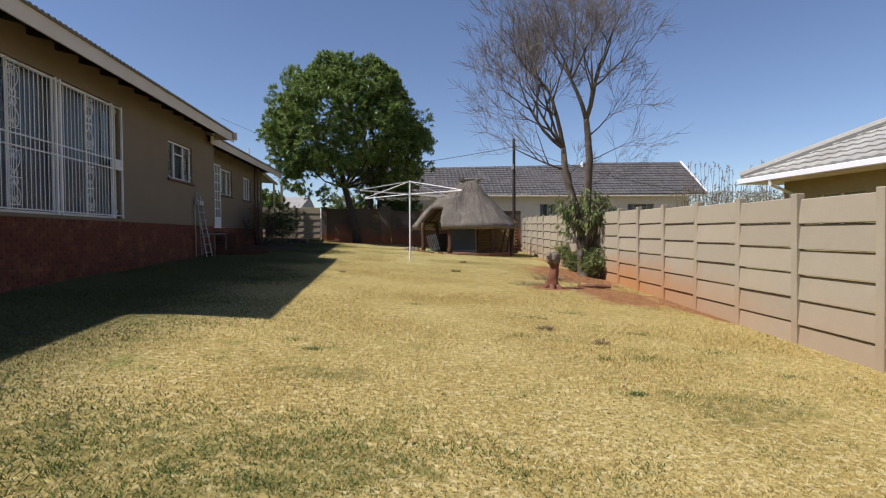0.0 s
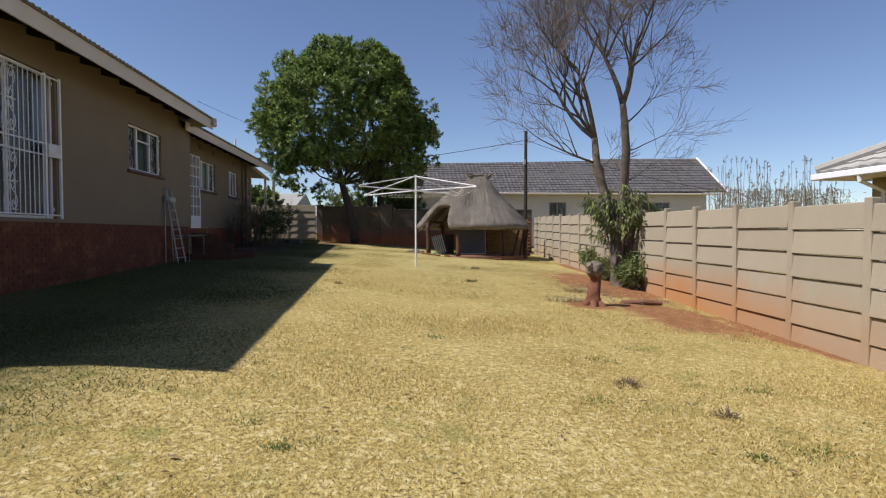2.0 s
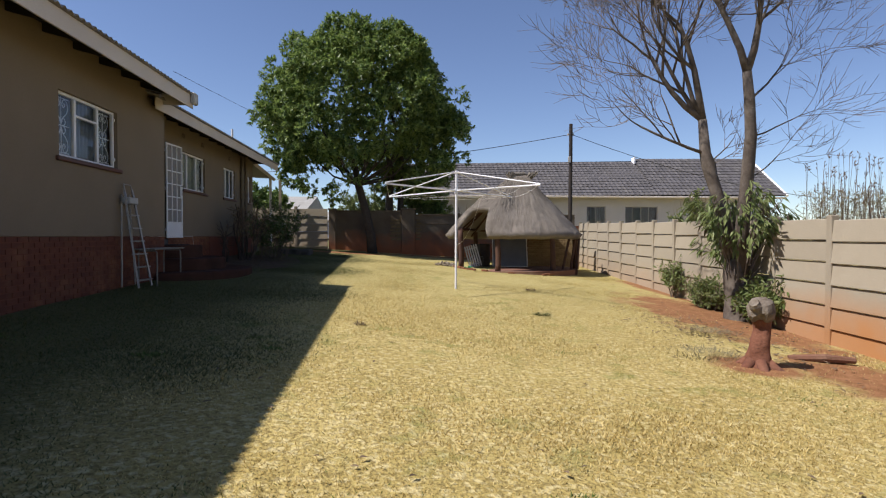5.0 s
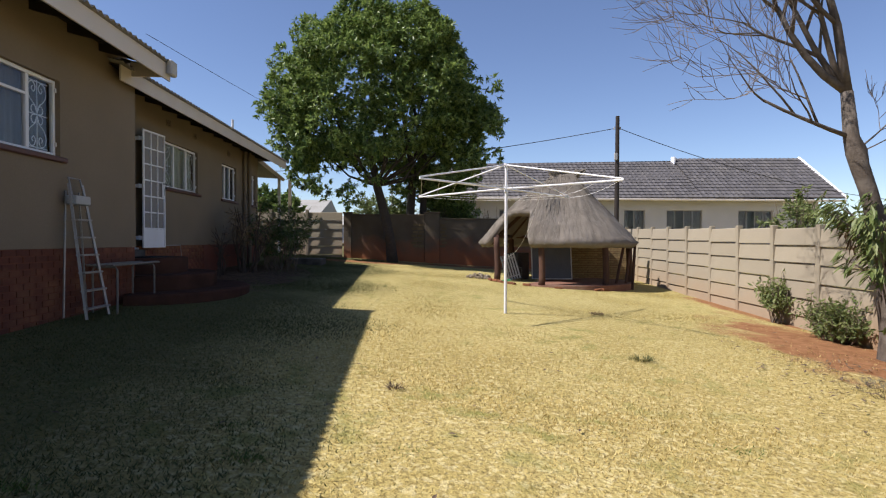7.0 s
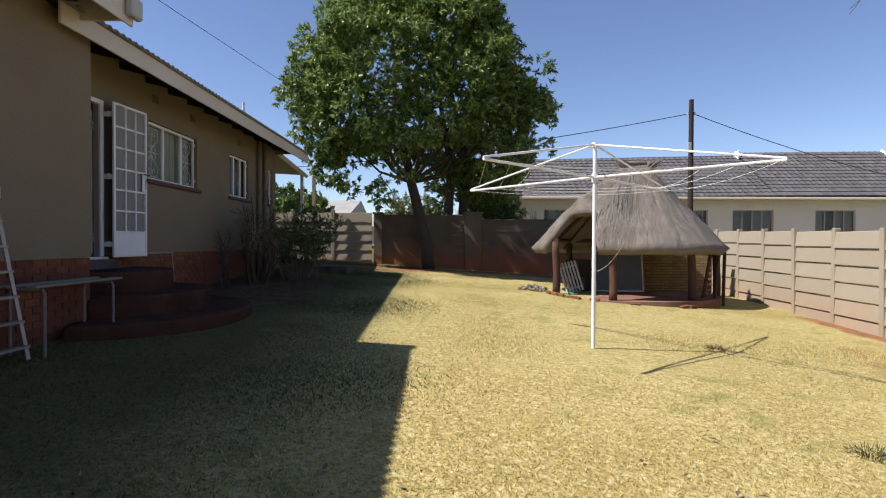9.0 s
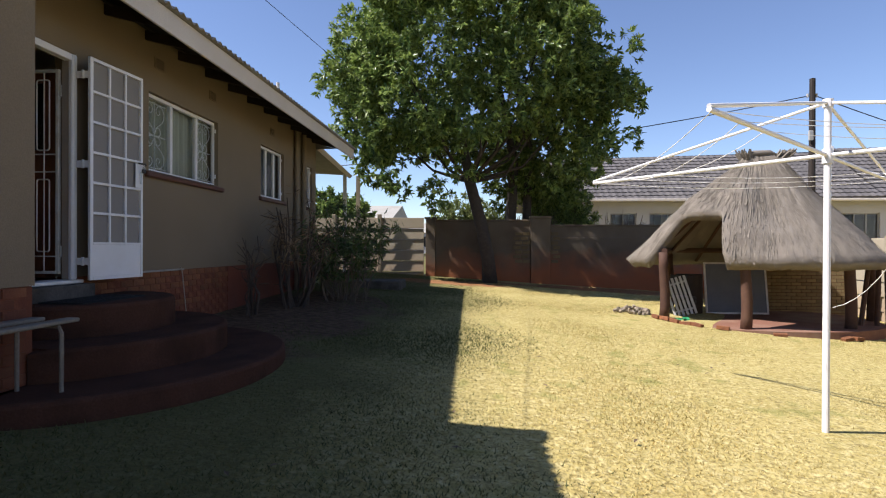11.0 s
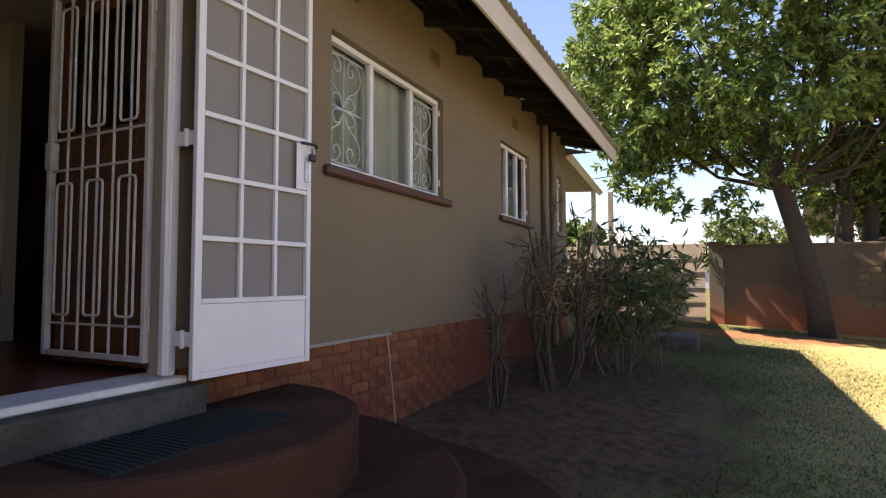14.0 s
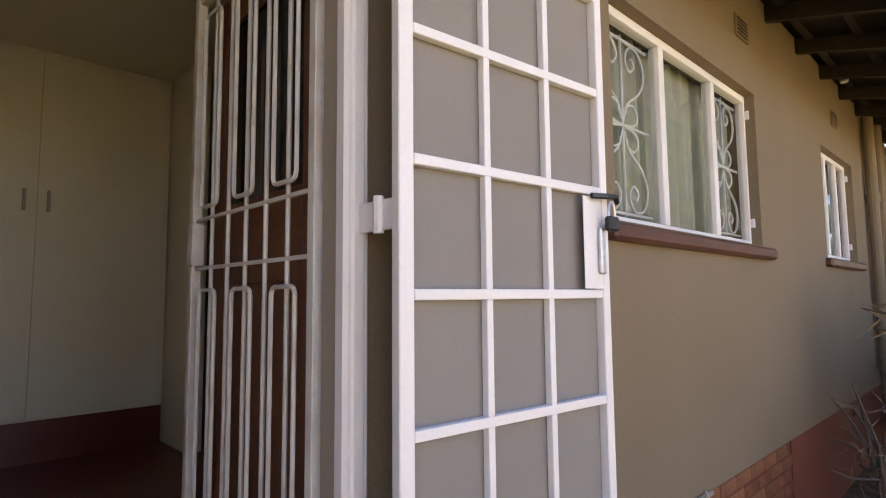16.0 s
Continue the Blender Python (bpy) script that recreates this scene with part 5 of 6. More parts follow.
for a, b in (((0, -0.01, 0), (0.04, 0.03, 1.2)), ((1.36, -0.01, 0), (1.40, 0.03, 1.2)), ((0.041, -0.01, 0), (1.359, 0.03, 0.04)), ((0.041, -0.01, 1.16), (1.359, 0.03, 1.2))):
    part("frame_strip", box(bmesh.new(), a, b, 0.004, tilt), WHITE_DULL, board)
slats = thing("slatted_lounger", "folded pale slatted lounger leaning on a pole", "lounger", (1.75, 27.2, 0.7))
tilt = Matrix.Translation((1.75, 27.45, 0.645)) @ Matrix.Rotation(radians(-8), 4, "Z") @ Matrix.Rotation(radians(-16), 4, "Y") @ Matrix.Rotation(radians(-12), 4, "X")
for k in range(6):
    part("slat", box(bmesh.new(), (k * 0.085, 0, 0), (k * 0.085 + 0.05, 0.02, 0.85), 0.003, tilt), PLASTIC_GREY, slats)
for z in (0.1, 0.7):
    part("crosspiece", box(bmesh.new(), (0, 0.021, z), (0.48, 0.04, z + 0.04), 0.003, tilt), PLASTIC_GREY, slats)
hoops = [(0.64 + dz, 0.28 if k in (0, 6) else 0.29 - 0.01 * (k % 2)) for k, dz in enumerate((0.0, 0.03, 0.31, 0.34, 0.60, 0.64, 0.92))]
drum = pipe_run(bmesh.new(), [(2.35, 28.3, z) for z, r in hoops], [r for z, r in hoops], 20)
tagged(part("metal_drum", drum, RAFTER), "dark metal drum under the thatch", "drum")
chair = thing("garden_chair", "dark garden chair stored under the thatch", "chair", (2.0, 27.9, 0.7))
part("seat", box(bmesh.new(), (1.85, 27.7, 1.04), (2.3, 28.1, 1.08), 0.01), BLACK, chair)
part("backrest", box(bmesh.new(), (1.85, 28.06, 1.081), (2.3, 28.10, 1.56), 0.01), BLACK, chair)
for x in (1.87, 2.28):
    for y in (27.73, 28.08):
        part("leg", tube(bmesh.new(), (x, y, 0.64), (x, y, 1.04), 0.015, n=6), BLACK, chair)
rock_mesh = bpy.data.meshes.new("stone")
bm = bmesh.new()
bmesh.ops.create_icosphere(bm, subdivisions=1, radius=1)
for v in bm.verts:
    v.co *= 1 + 0.35 * noise.noise(v.co * 1.7)
bm.to_mesh(rock_mesh)
bm.free()
rock_mesh.materials.append(ROCK)
rubble = thing("rubble_pile", "heap of pale broken stones beside the shelter", "rubble", (0.95, 27.4, 0.7))
for k in range(46):
    a, r = rng.uniform(0, math.tau), 0.42 * math.sqrt(rng.random())
    x, y = 0.85 + r * math.cos(a), 27.35 + 0.6 * r * math.sin(a)
    s = rng.uniform(0.035, 0.085)
    m = pose(x, y, ground_z(x, y) + s * 0.5 + 0.16 * max(0, 1 - r / 0.42) * rng.random(), rng.uniform(0, 90), rng.uniform(0, 90), rng.uniform(0, 360)) @ Matrix.Diagonal((s, s * 0.8, s * 0.65, 1))
    shared("stone", rock_mesh, m, rubble)
bm = bmesh.new()
for k in range(5):
    x = 1.35 + 0.07 * k
    vs = [bm.verts.new((x + dx + rng.uniform(-.02, .02), 26.35 + dy + rng.uniform(-.03, .03), ground_z(1.5, 26.4) + 0.03 + rng.uniform(0, 0.08))) for dx, dy in ((0, 0), (0.10, -0.02), (0.12, 0.12), (0.0, 0.1))]
    bm.faces.new(vs)
sack = part("plastic_bag", bm, GREEN_PLASTIC)
tagged(sack, "crumpled green plastic bag on the grass", "bag")
kerb_rng = random.Random(8)
kerb = thing("loose_bricks", "row of loose weathered bricks edging the shelter", "bricks", (2.5, 25.6, 0.6))
lb = bpy.data.meshes.new("brick")
bm = box(bmesh.new(), (-0.11, -0.05, -0.035), (0.11, 0.05, 0.035), 0.006)
bm.to_mesh(lb)
bm.free()
lb.materials.append(BRICK_RED)
for k in range(17):
    a = math.radians(206 + k * 5.3)
    x, y = LC.x + 2.56 * math.cos(a), LC.y + 2.24 * math.sin(a)
    if kerb_rng.random() < 0.5:
        shared("brick", lb, pose(x, y, ground_z(x, y) + 0.02 + 0.03 * kerb_rng.random(), kerb_rng.uniform(-8, 8), kerb_rng.uniform(-8, 8), math.degrees(a) + 90 + kerb_rng.uniform(-14, 14)), kerb)

# ---- utility pole and cables ----
pole = thing("utility_pole", "weathered wooden utility pole with insulators", "utility pole", (6.72, 31.3, 0.5))
part("pole", pipe_run(bmesh.new(), [(6.72, 31.3, 0.2), (6.72, 31.3, 3.5), (6.73, 31.3, 6.88)], [0.10, 0.09, 0.075], 10), RAFTER, pole)
part("junction_box", box(bmesh.new(), (6.58, 31.18, 5.15), (6.70, 31.24, 5.42), 0.01), PLASTIC_GREY, pole)
for dx in (-0.12, 0.12):
    part("insulator", tube(bmesh.new(), (6.72 + dx, 31.3, 6.36), (6.72 + dx, 31.3, 6.46), 0.03, n=8), PLASTIC_GREY, pole)


def cable(a, b, sag, r=0.014, label="black overhead cable"):
    a, b = Vector(a), Vector(b)
    pts = [a.lerp(b, i / 24) - Vector((0, 0, sag * 4 * (i / 24) * (1 - i / 24))) for i in range(25)]
    tagged(part("overhead_cable", pipe_run(bmesh.new(), pts, r, 5), CABLE), label, "cable", "overhead cables")


cable((6.62, 31.3, 6.40), (-8.0, 33.0, 4.75), 0.25, label="black overhead cable from pole to house")
cable((6.82, 31.3, 6.40), (22.0, 35.2, 3.9), 0.45, label="black overhead cable from pole to neighbour")
cable((-5.6, 18.9, 5.35), (-2.0, 70.0, 9.5), 0.5, 0.005, label="thin overhead cable above the roof")
part("flue", tube(bmesh.new(), (-6.5, 26.0, 4.8), (-6.5, 26.0, 5.45), 0.035, n=8), WHITE_DULL, house, "thin roof vent pipe")

# ---- porch at the far end of the house ----
porch = thing("porch_roof", "open porch roof on slim posts behind the house", "porch", (-8, 31, 1.2), kind="structure")
bm = bmesh.new()
vs = [(-10.5, 29.5, 5.05), (-6.75, 29.5, 4.85), (-6.75, 33.0, 4.55), (-10.5, 33.0, 4.75)]
top = [bm.verts.new(v) for v in vs]
low = [bm.verts.new((x, y, z - 0.05)) for x, y, z in vs]
bm.faces.new(top)
bm.faces.new(low[::-1])
for k in range(4):
    bm.faces.new((top[k], low[k], low[(k + 1) % 4], top[(k + 1) % 4]))
part("roof", bm, ROOFSHEET, porch)
bm = bmesh.new()
pipe_run(bm, [(-6.72, 29.5, 4.78), (-6.72, 33.02, 4.48)], 0.09, 4)
part("fascia", bm, FACIA, porch)
for x in (-6.85, -9.8):
    part("post", box(bmesh.new(), (x - 0.05, 32.85, 0.8), (x + 0.05, 32.95, 4.52)), WHITE_DULL, porch)
rest(porch)
tagged(part("fence_post", box(bmesh.new(), (-6.55, 33.2, 0.8), (-6.43, 33.3, 4.5)), PRECAST), "tall slim grey post by the porch", "post")


# ---- foliage ----
def leaf_cloud(rows, size=1.0):
    """Leaves as pointed, folded blades: rows of (place, way, length, width, up)."""
    n = len(rows)
    verts = np.zeros((n * 5, 3))
    for i, (p, way, ln, wd, up) in enumerate(rows):
        side = way.cross(up)
        if side.length < 1e-4:
            side = Vector((1, 0, 0))
        side.normalize()
        lift = side.cross(way).normalized() * (wd * 0.22)
        mid = p + way * (ln * 0.45)
        verts[i * 5:i * 5 + 5] = (p, mid + side * wd * 0.5 + lift, p + way * ln, mid - side * wd * 0.5 + lift, mid)
    base = np.arange(n)[:, None] * 5
    faces = np.concatenate([base + np.array([[0, 1, 4]]), base + np.array([[1, 2, 4]]), base + np.array([[2, 3, 4]]), base + np.array([[3, 0, 4]])])
    return verts, faces


def from_arrays(name, verts, faces, mat_, parent=None, label=""):
    mesh = bpy.data.meshes.new(name)
    mesh.from_pydata(verts.tolist() if hasattr(verts, "tolist") else verts, [], faces.tolist() if hasattr(faces, "tolist") else faces)
    mesh.materials.append(mat_)
    ob = new(name, mesh)
    if parent:
        ob.parent = parent
    return tagged(ob, label)


def unit(r):
    while True:
        v = Vector((r.uniform(-1, 1), r.uniform(-1, 1), r.uniform(-1, 1)))
        if 0.05 < v.length < 1:
            return v.normalized()


def evergreen():
    r = random.Random(11)
    tree = thing("evergreen_tree", "large dense evergreen tree with dark trunks", "tree", (-2.3, 32.4, 0.9))
    base = Vector((-2.15, 32.5, 0.85))
    fork = Vector((-2.45, 32.5, 2.9))
    part("trunk", pipe_run(bmesh.new(), [base, base.lerp(fork, 0.5) + Vector((0.06, 0, 0)), fork, fork + Vector((-0.35, 0, 1.3)), fork + Vector((-0.7, -0.2, 3.2))], [0.26, 0.21, 0.2, 0.17, 0.09], 10), DARK_BARK, tree, smooth=True)
    centre, rad = Vector((-2.75, 33.2, 7.75)), Vector((4.25, 3.6, 3.85))
    for q, w in (((-1.35, 34.2, 5.0), 0.21), ((-0.8, 34.4, 5.5), 0.17)):
        p0 = Vector((q[0] - 0.1, q[1] + 0.1, 0.9))
        part("trunk", pipe_run(bmesh.new(), [p0, Vector((p0.x - 0.02, p0.y - 0.2, 3.0)), Vector(q), Vector((q[0] - 0.5, q[1], 7.8))], [w, w * 0.9, w * 0.75, 0.06], 8), DARK_BARK, tree, smooth=True)
    clumps = []
    for k in range(720):
        d = unit(r)
        if d.z < -0.75:
            continue
        shell = r.uniform(0.30, 1.0) ** 0.33
        bump = 1 + 0.20 * noise.noise(d * 1.9) + 0.15 * noise.noise(d * 4.4)
        p = centre + Vector((d.x * rad.x, d.y * rad.y, d.z * rad.z)) * shell * bump
        if p.z > 8.5:
            squeeze = 1 - 0.10 * (p.z - 8.5) / 3.3
            p.x = centre.x + (p.x - centre.x) * squeeze
        if p.z < 4.1 and p.x > -4.6 and r.random() < 0.7:
            continue
        clumps.append((p, d, r.uniform(0.30, 0.62)))
    # the bulge on the fence side
    for k in range(46):
        d = (Vector((0.85, -0.15, 0)) + unit(r) * 0.5).normalized()
        clumps.append((Vector((r.uniform(0.2, 1.85), r.uniform(31.2, 34.0), r.uniform(5.2, 8.2))), d, r.uniform(0.4, 0.6)))
    # low sprays behind the wall, round the trunks
    for k in range(46):
        clumps.append((Vector((r.uniform(-2.2, 1.4), r.uniform(33.9, 35.2), r.uniform(3.9, 5.4))), Vector((0, -0.2, -0.5)), 0.5))
    # drooping sprays at the lower edge and the lone one on the side of the house
    for x, z in ((-5.7, 4.5), (-5.2, 4.2), (-5.0, 4.0), (-3.9, 3.9), (-3.75, 3.7), (-6.1, 4.9), (-0.2, 4.4), (0.6, 4.6), (1.0, 5.0), (-6.6, 5.6), (-2.9, 4.5)):
        clumps.append((Vector((x, 31.6 + r.uniform(-0.4, 0.4), z)), Vector((0, -0.3, -0.9)), 0.42))
    rows = []
    limbs = bmesh.new()
    for p, d, s in clumps:
        start = fork + (p - fork) * 0.35 + Vector((0, 0, -0.3))
        if r.random() < 0.025 and p.z > 6:
            pipe_run(limbs, [fork + Vector((-0.35, 0, 1.3)), start + Vector((0, 0, 0.5)), p], [0.07, 0.04, 0.012], 5)
        for t in range(15):
            dome = (unit(r) + d * 0.5 + Vector((0, 0, 0.35))).normalized()
            c = p + dome * s * r.uniform(0.25, 1.0) ** 0.5
            axis = (dome + d * 0.4 + unit(r) * 0.45).normalized()
            for j in range(13):
                ln = r.uniform(0.13, 0.24)
                out = (axis * 0.55 + unit(r)).normalized()
                out.z -= 0.3
                rows.append((c + axis * r.uniform(0, 0.14), out.normalized(), ln, ln * r.uniform(0.30, 0.44), (axis + Vector((0, 0, 0.7)) + unit(r) * 0.7)))
    tagged(part("limb", limbs, DARK_BARK, tree), kind="stuff")
    v, f = leaf_cloud(rows)
    tagged(from_arrays("crown", v, f, LEAF, tree, "dense glossy green leaves"), kind="stuff")
    rest(tree)


evergreen()


def grow(bm, r, p, way, length, radius, depth, twigs, spread=0.55, lift=0.10):
    """A branch with its side branches: bent tapered pieces, thinner at each fork."""
    pts, radii = [p], [radius]
    n = 4
    for k in range(n):
        way = (way + unit(r) * 0.16 + Vector((0, 0, lift))).normalized()
        p = p + way * (length / n)
        pts.append(p)
        radii.append(radius * (1 - 0.45 * (k + 1) / n))
    pipe_run(bm if radius > 0.014 else twigs, pts, radii, 7 if radius > 0.03 else (5 if radius > 0.014 else 3))
    if depth == 0:
        return
    kids = 3 if depth == 3 else 4
    for k in range(kids):
        u = r.uniform(0.35, 1.0) if k else 1.0
        i = min(n - 1, int(u * n))
        at = pts[i].lerp(pts[i + 1], u * n - i) if i < n else pts[-1]
        side = unit(r)
        side = (side - way * side.dot(way)).normalized()
        turn = way + side * r.uniform(0.6, 1.1) * spread * (0.6 if k == 0 else 1.2)
        grow(bm, r, at, turn.normalized(), length * r.uniform(0.62, 0.85), max(0.0055, radii[min(i, n)] * r.uniform(0.5, 0.70)), depth - 1, twigs, spread, lift)


def bare_tree():
    r = random.Random(21)
    tree = thing("bare_tree", "bare winter tree with two grey trunks by the fence", "tree", (6.08, 17.45, 0.1))
    base = Vector((6.08, 17.45, 0.05))
    bm, twigs = bmesh.new(), bmesh.new()
    pipe_run(bm, [base + Vector((0.02, 0, -0.1)), base + Vector((0, 0, 0.10)), base + Vector((-0.02, 0, 0.5)), base + Vector((-0.06, 0.03, 1.0)), base + Vector((-0.08, 0.03, 1.35))], [0.36, 0.30, 0.25, 0.24, 0.21], 12)
    a = [base + Vector((-0.06, 0.05, 1.0)), Vector((5.90, 17.55, 1.8)), Vector((5.66, 17.6, 2.75)), Vector((5.56, 17.64, 3.10)), Vector((5.52, 17.66, 3.32)), Vector((5.47, 17.70, 3.55)), Vector((5.43, 17.75, 4.25))]
    pipe_run(bm, a, [0.16, 0.135, 0.12, 0.125, 0.145, 0.11, 0.085], 10)
    b = [base + Vector((0.03, -0.05, 1.0)), Vector((6.02, 17.3, 1.9)), Vector((6.04, 17.17, 3.0)), Vector((6.06, 17.10, 3.8)), Vector((6.01, 17.08, 4.5)), Vector((5.95, 17.08, 5.05))]
    pipe_run(bm, b, [0.16, 0.135, 0.12, 0.112, 0.10, 0.088], 10)
    for start, way, ln, rad in ((a[-1], (-0.75, 0.1, 0.62), 1.7, 0.066), (a[-1], (-0.22, 0.1, 1.0), 2.0, 0.078), (a[-1], (-0.5, 0.35, 0.85), 1.7, 0.055), (a[-2], (-1.0, -0.1, 0.42), 1.5, 0.036),
                                (b[-1], (-0.32, 0.05, 1.0), 1.9, 0.075), (b[-1], (0.50, 0.1, 1.0), 1.9, 0.078), (b[-1], (0.1, -0.2, 1.0), 1.6, 0.055), (a[-1], (-0.55, -0.1, 1.0), 1.9, 0.052), (b[4], (0.9, 0.15, 0.6), 1.1, 0.026), (b[3], (1.0, 0.0, 0.25), 1.2, 0.018), (b[2], (0.9, 0.3, 0.30), 1.2, 0.018), (a[4], (0.6, -0.2, 0.7), 0.7, 0.016), (a[4], (0.8, -0.4, 0.3), 0.5, 0.014)):
        grow(bm, r, Vector(start), Vector(way).normalized(), ln, rad, 5 if rad > 0.05 else (4 if rad > 0.02 else 3), twigs, 0.80, 0.06)
    part("trunk", bm, BARK, tree, "rough grey-brown bark", smooth=True)
    tagged(part("twig", twigs, TWIG, tree, "fine pale twigs"), kind="stuff")
    # leafy suckers round the trunks
    rows, dry = [], []
    stems = bmesh.new()
    for k in range(64):
        an = r.uniform(0, math.tau)
        foot = Vector((6.0 + 0.22 * math.cos(an), 17.35 + 0.22 * math.sin(an), r.uniform(0.9, 1.9)))
        reach = r.uniform(0.25, 0.85)
        top = foot + Vector((reach * math.cos(an), reach * math.sin(an), r.uniform(0.6, 1.3)))
        top.z = min(top.z, r.uniform(2.5, 2.95))
        pipe_run(stems, [foot, foot.lerp(top, 0.5) + Vector((0, 0, 0.12)), top], [0.014, 0.010, 0.005], 4)
        green = r.random() < 0.85
        for j in range(26 if green else 12):
            p = foot.lerp(top, r.uniform(0.5, 1.0)) + unit(r) * 0.08 + Vector((0, 0, 0.06))
            way = Vector((math.cos(an), math.sin(an), -0.5 if green else -2.5)) + unit(r) * 0.7
            way.z -= 0.5
            ln = r.uniform(0.16, 0.30)
            (rows if green else dry).append((p, way.normalized(), ln, ln * 0.24, Vector((0, 0, 1))))
    tagged(part("sucker", stems, TWIG, tree), kind="stuff")
    v, f = leaf_cloud(rows)
    tagged(from_arrays("sucker_leaves", v, f, SUCKERLEAF, tree, "drooping olive green leaves"), kind="stuff")
    v, f = leaf_cloud(dry)
    tagged(from_arrays("dry_leaves", v, f, DRYLEAF, tree, "withered brown leaves"), kind="stuff")
    rest(tree)


bare_tree()


def shrub(name, label, x, y, rx, ry, h, stems_n, leaves_n, mat_, seed, leaf=(0.07, 0.13), wide=0.35, low=0.15, stem_r=0.012, stem_mat=SHRUBTWIG):
    """Stems fanning out of the ground, with leaves along their upper parts."""
    r = random.Random(seed)
    z = ground_z(x, y)
    bush = thing(name, label, "shrub", (x, y, z))
    stems, rows = bmesh.new(), []
    for k in range(stems_n):
        a = r.uniform(0, math.tau)
        foot = Vector((x + 0.5 * rx * r.random() * math.cos(a), y + 0.6 * ry * r.random() * math.sin(a), 0))
        foot.z = ground_z(foot.x, foot.y) - 0.03
        q = r.random() ** 0.5
        top = Vector((x + rx * q * math.cos(a), y + ry * q * math.sin(a), z + h * r.uniform(0.6, 1.0) * (1 - 0.25 * q)))
        bend = [foot.lerp(top, u) + Vector((r.uniform(-.09, .09), r.uniform(-.12, .12), r.uniform(-.05, .08))) * (1 if u > 0.1 else 0) for u in (0, 0.25, 0.5, 0.75)]
        mid = bend[2]
        thick = stem_r * r.uniform(0.5, 1.3)
        pipe_run(stems, [*bend, top], [thick, thick * 0.85, thick * 0.7, thick * 0.5, thick * 0.3], 5)
        for b in range(5):
            s = bend[1].lerp(top, r.uniform(0.0, 0.95)) if b > 2 else mid.lerp(top, r.uniform(0.0, 0.9))
            e = s + (unit(r) + Vector((0, 0, 0.5))) * r.uniform(0.12, 0.36)
            pipe_run(stems, [s, s.lerp(e, 0.5) + unit(r) * 0.04, e], [min(0.010, stem_r * 0.5), min(0.007, stem_r * 0.4), min(0.004, stem_r * 0.2)], 4)
            for j in range(leaves_n // 3):
                p = s.lerp(e, r.uniform(0.2, 1.1)) + unit(r) * 0.04
                if p.z < z + h * low:
                    continue
                way = (unit(r) + Vector((0, 0, -0.2))).normalized()
                ln = r.uniform(*leaf)
                rows.append((p, way, ln, ln * wide, unit(r)))
    tagged(part("stem", stems, stem_mat, bush), kind="stuff")
    if rows:
        v, f = leaf_cloud(rows)
        tagged(from_arrays("leaves", v, f, mat_, bush, "small green leaves"), kind="stuff")
    return rest(bush)


shrub("wall_shrub", "tall leggy green shrub against the house wall", -5.25, 26.6, 1.0, 1.7, 2.1, 54, 30, SHRUBLEAF, 31, (0.11, 0.22), 0.24, 0.2)
shrub("wall_shrub", "twiggy half-bare shrub against the house wall", -5.75, 24.9, 0.6, 0.9, 2.3, 15, 30, DRYWISP, 32, (0.10, 0.32), 0.06, 0.35, 0.027, PRUNEDWOOD)
shrub("pruned_shrub", "pruned bare shrub stems by the brick plinth", -6.0, 23.7, 0.35, 0.5, 1.65, 6, 6, DRYWISP, 33, (0.08, 0.2), 0.07, 0.4, 0.024, PRUNEDWOOD)
shrub("fence_shrub", "low green shrub at the foot of the fence", 6.25, 19.0, 0.30, 0.75, 0.62, 44, 34, SUCKERLEAF, 34)
shrub("fence_shrub", "low green shrub at the foot of the fence", 6.42, 20.9, 0.20, 0.26, 1.05, 16, 30, SUCKERLEAF, 35, (0.08, 0.15))
shrub("fence_shrub", "green weeds round the bare tree's foot", 6.12, 16.75, 0.26, 0.45, 0.85, 34, 34, SUCKERLEAF, 36, (0.10, 0.18))
shrub("hedge", "green creeper hanging over the fence", 7.4, 21.4, 0.45, 1.4, 3.3, 80, 60, SUCKERLEAF, 37, (0.09, 0.16), 0.4, 0.62)
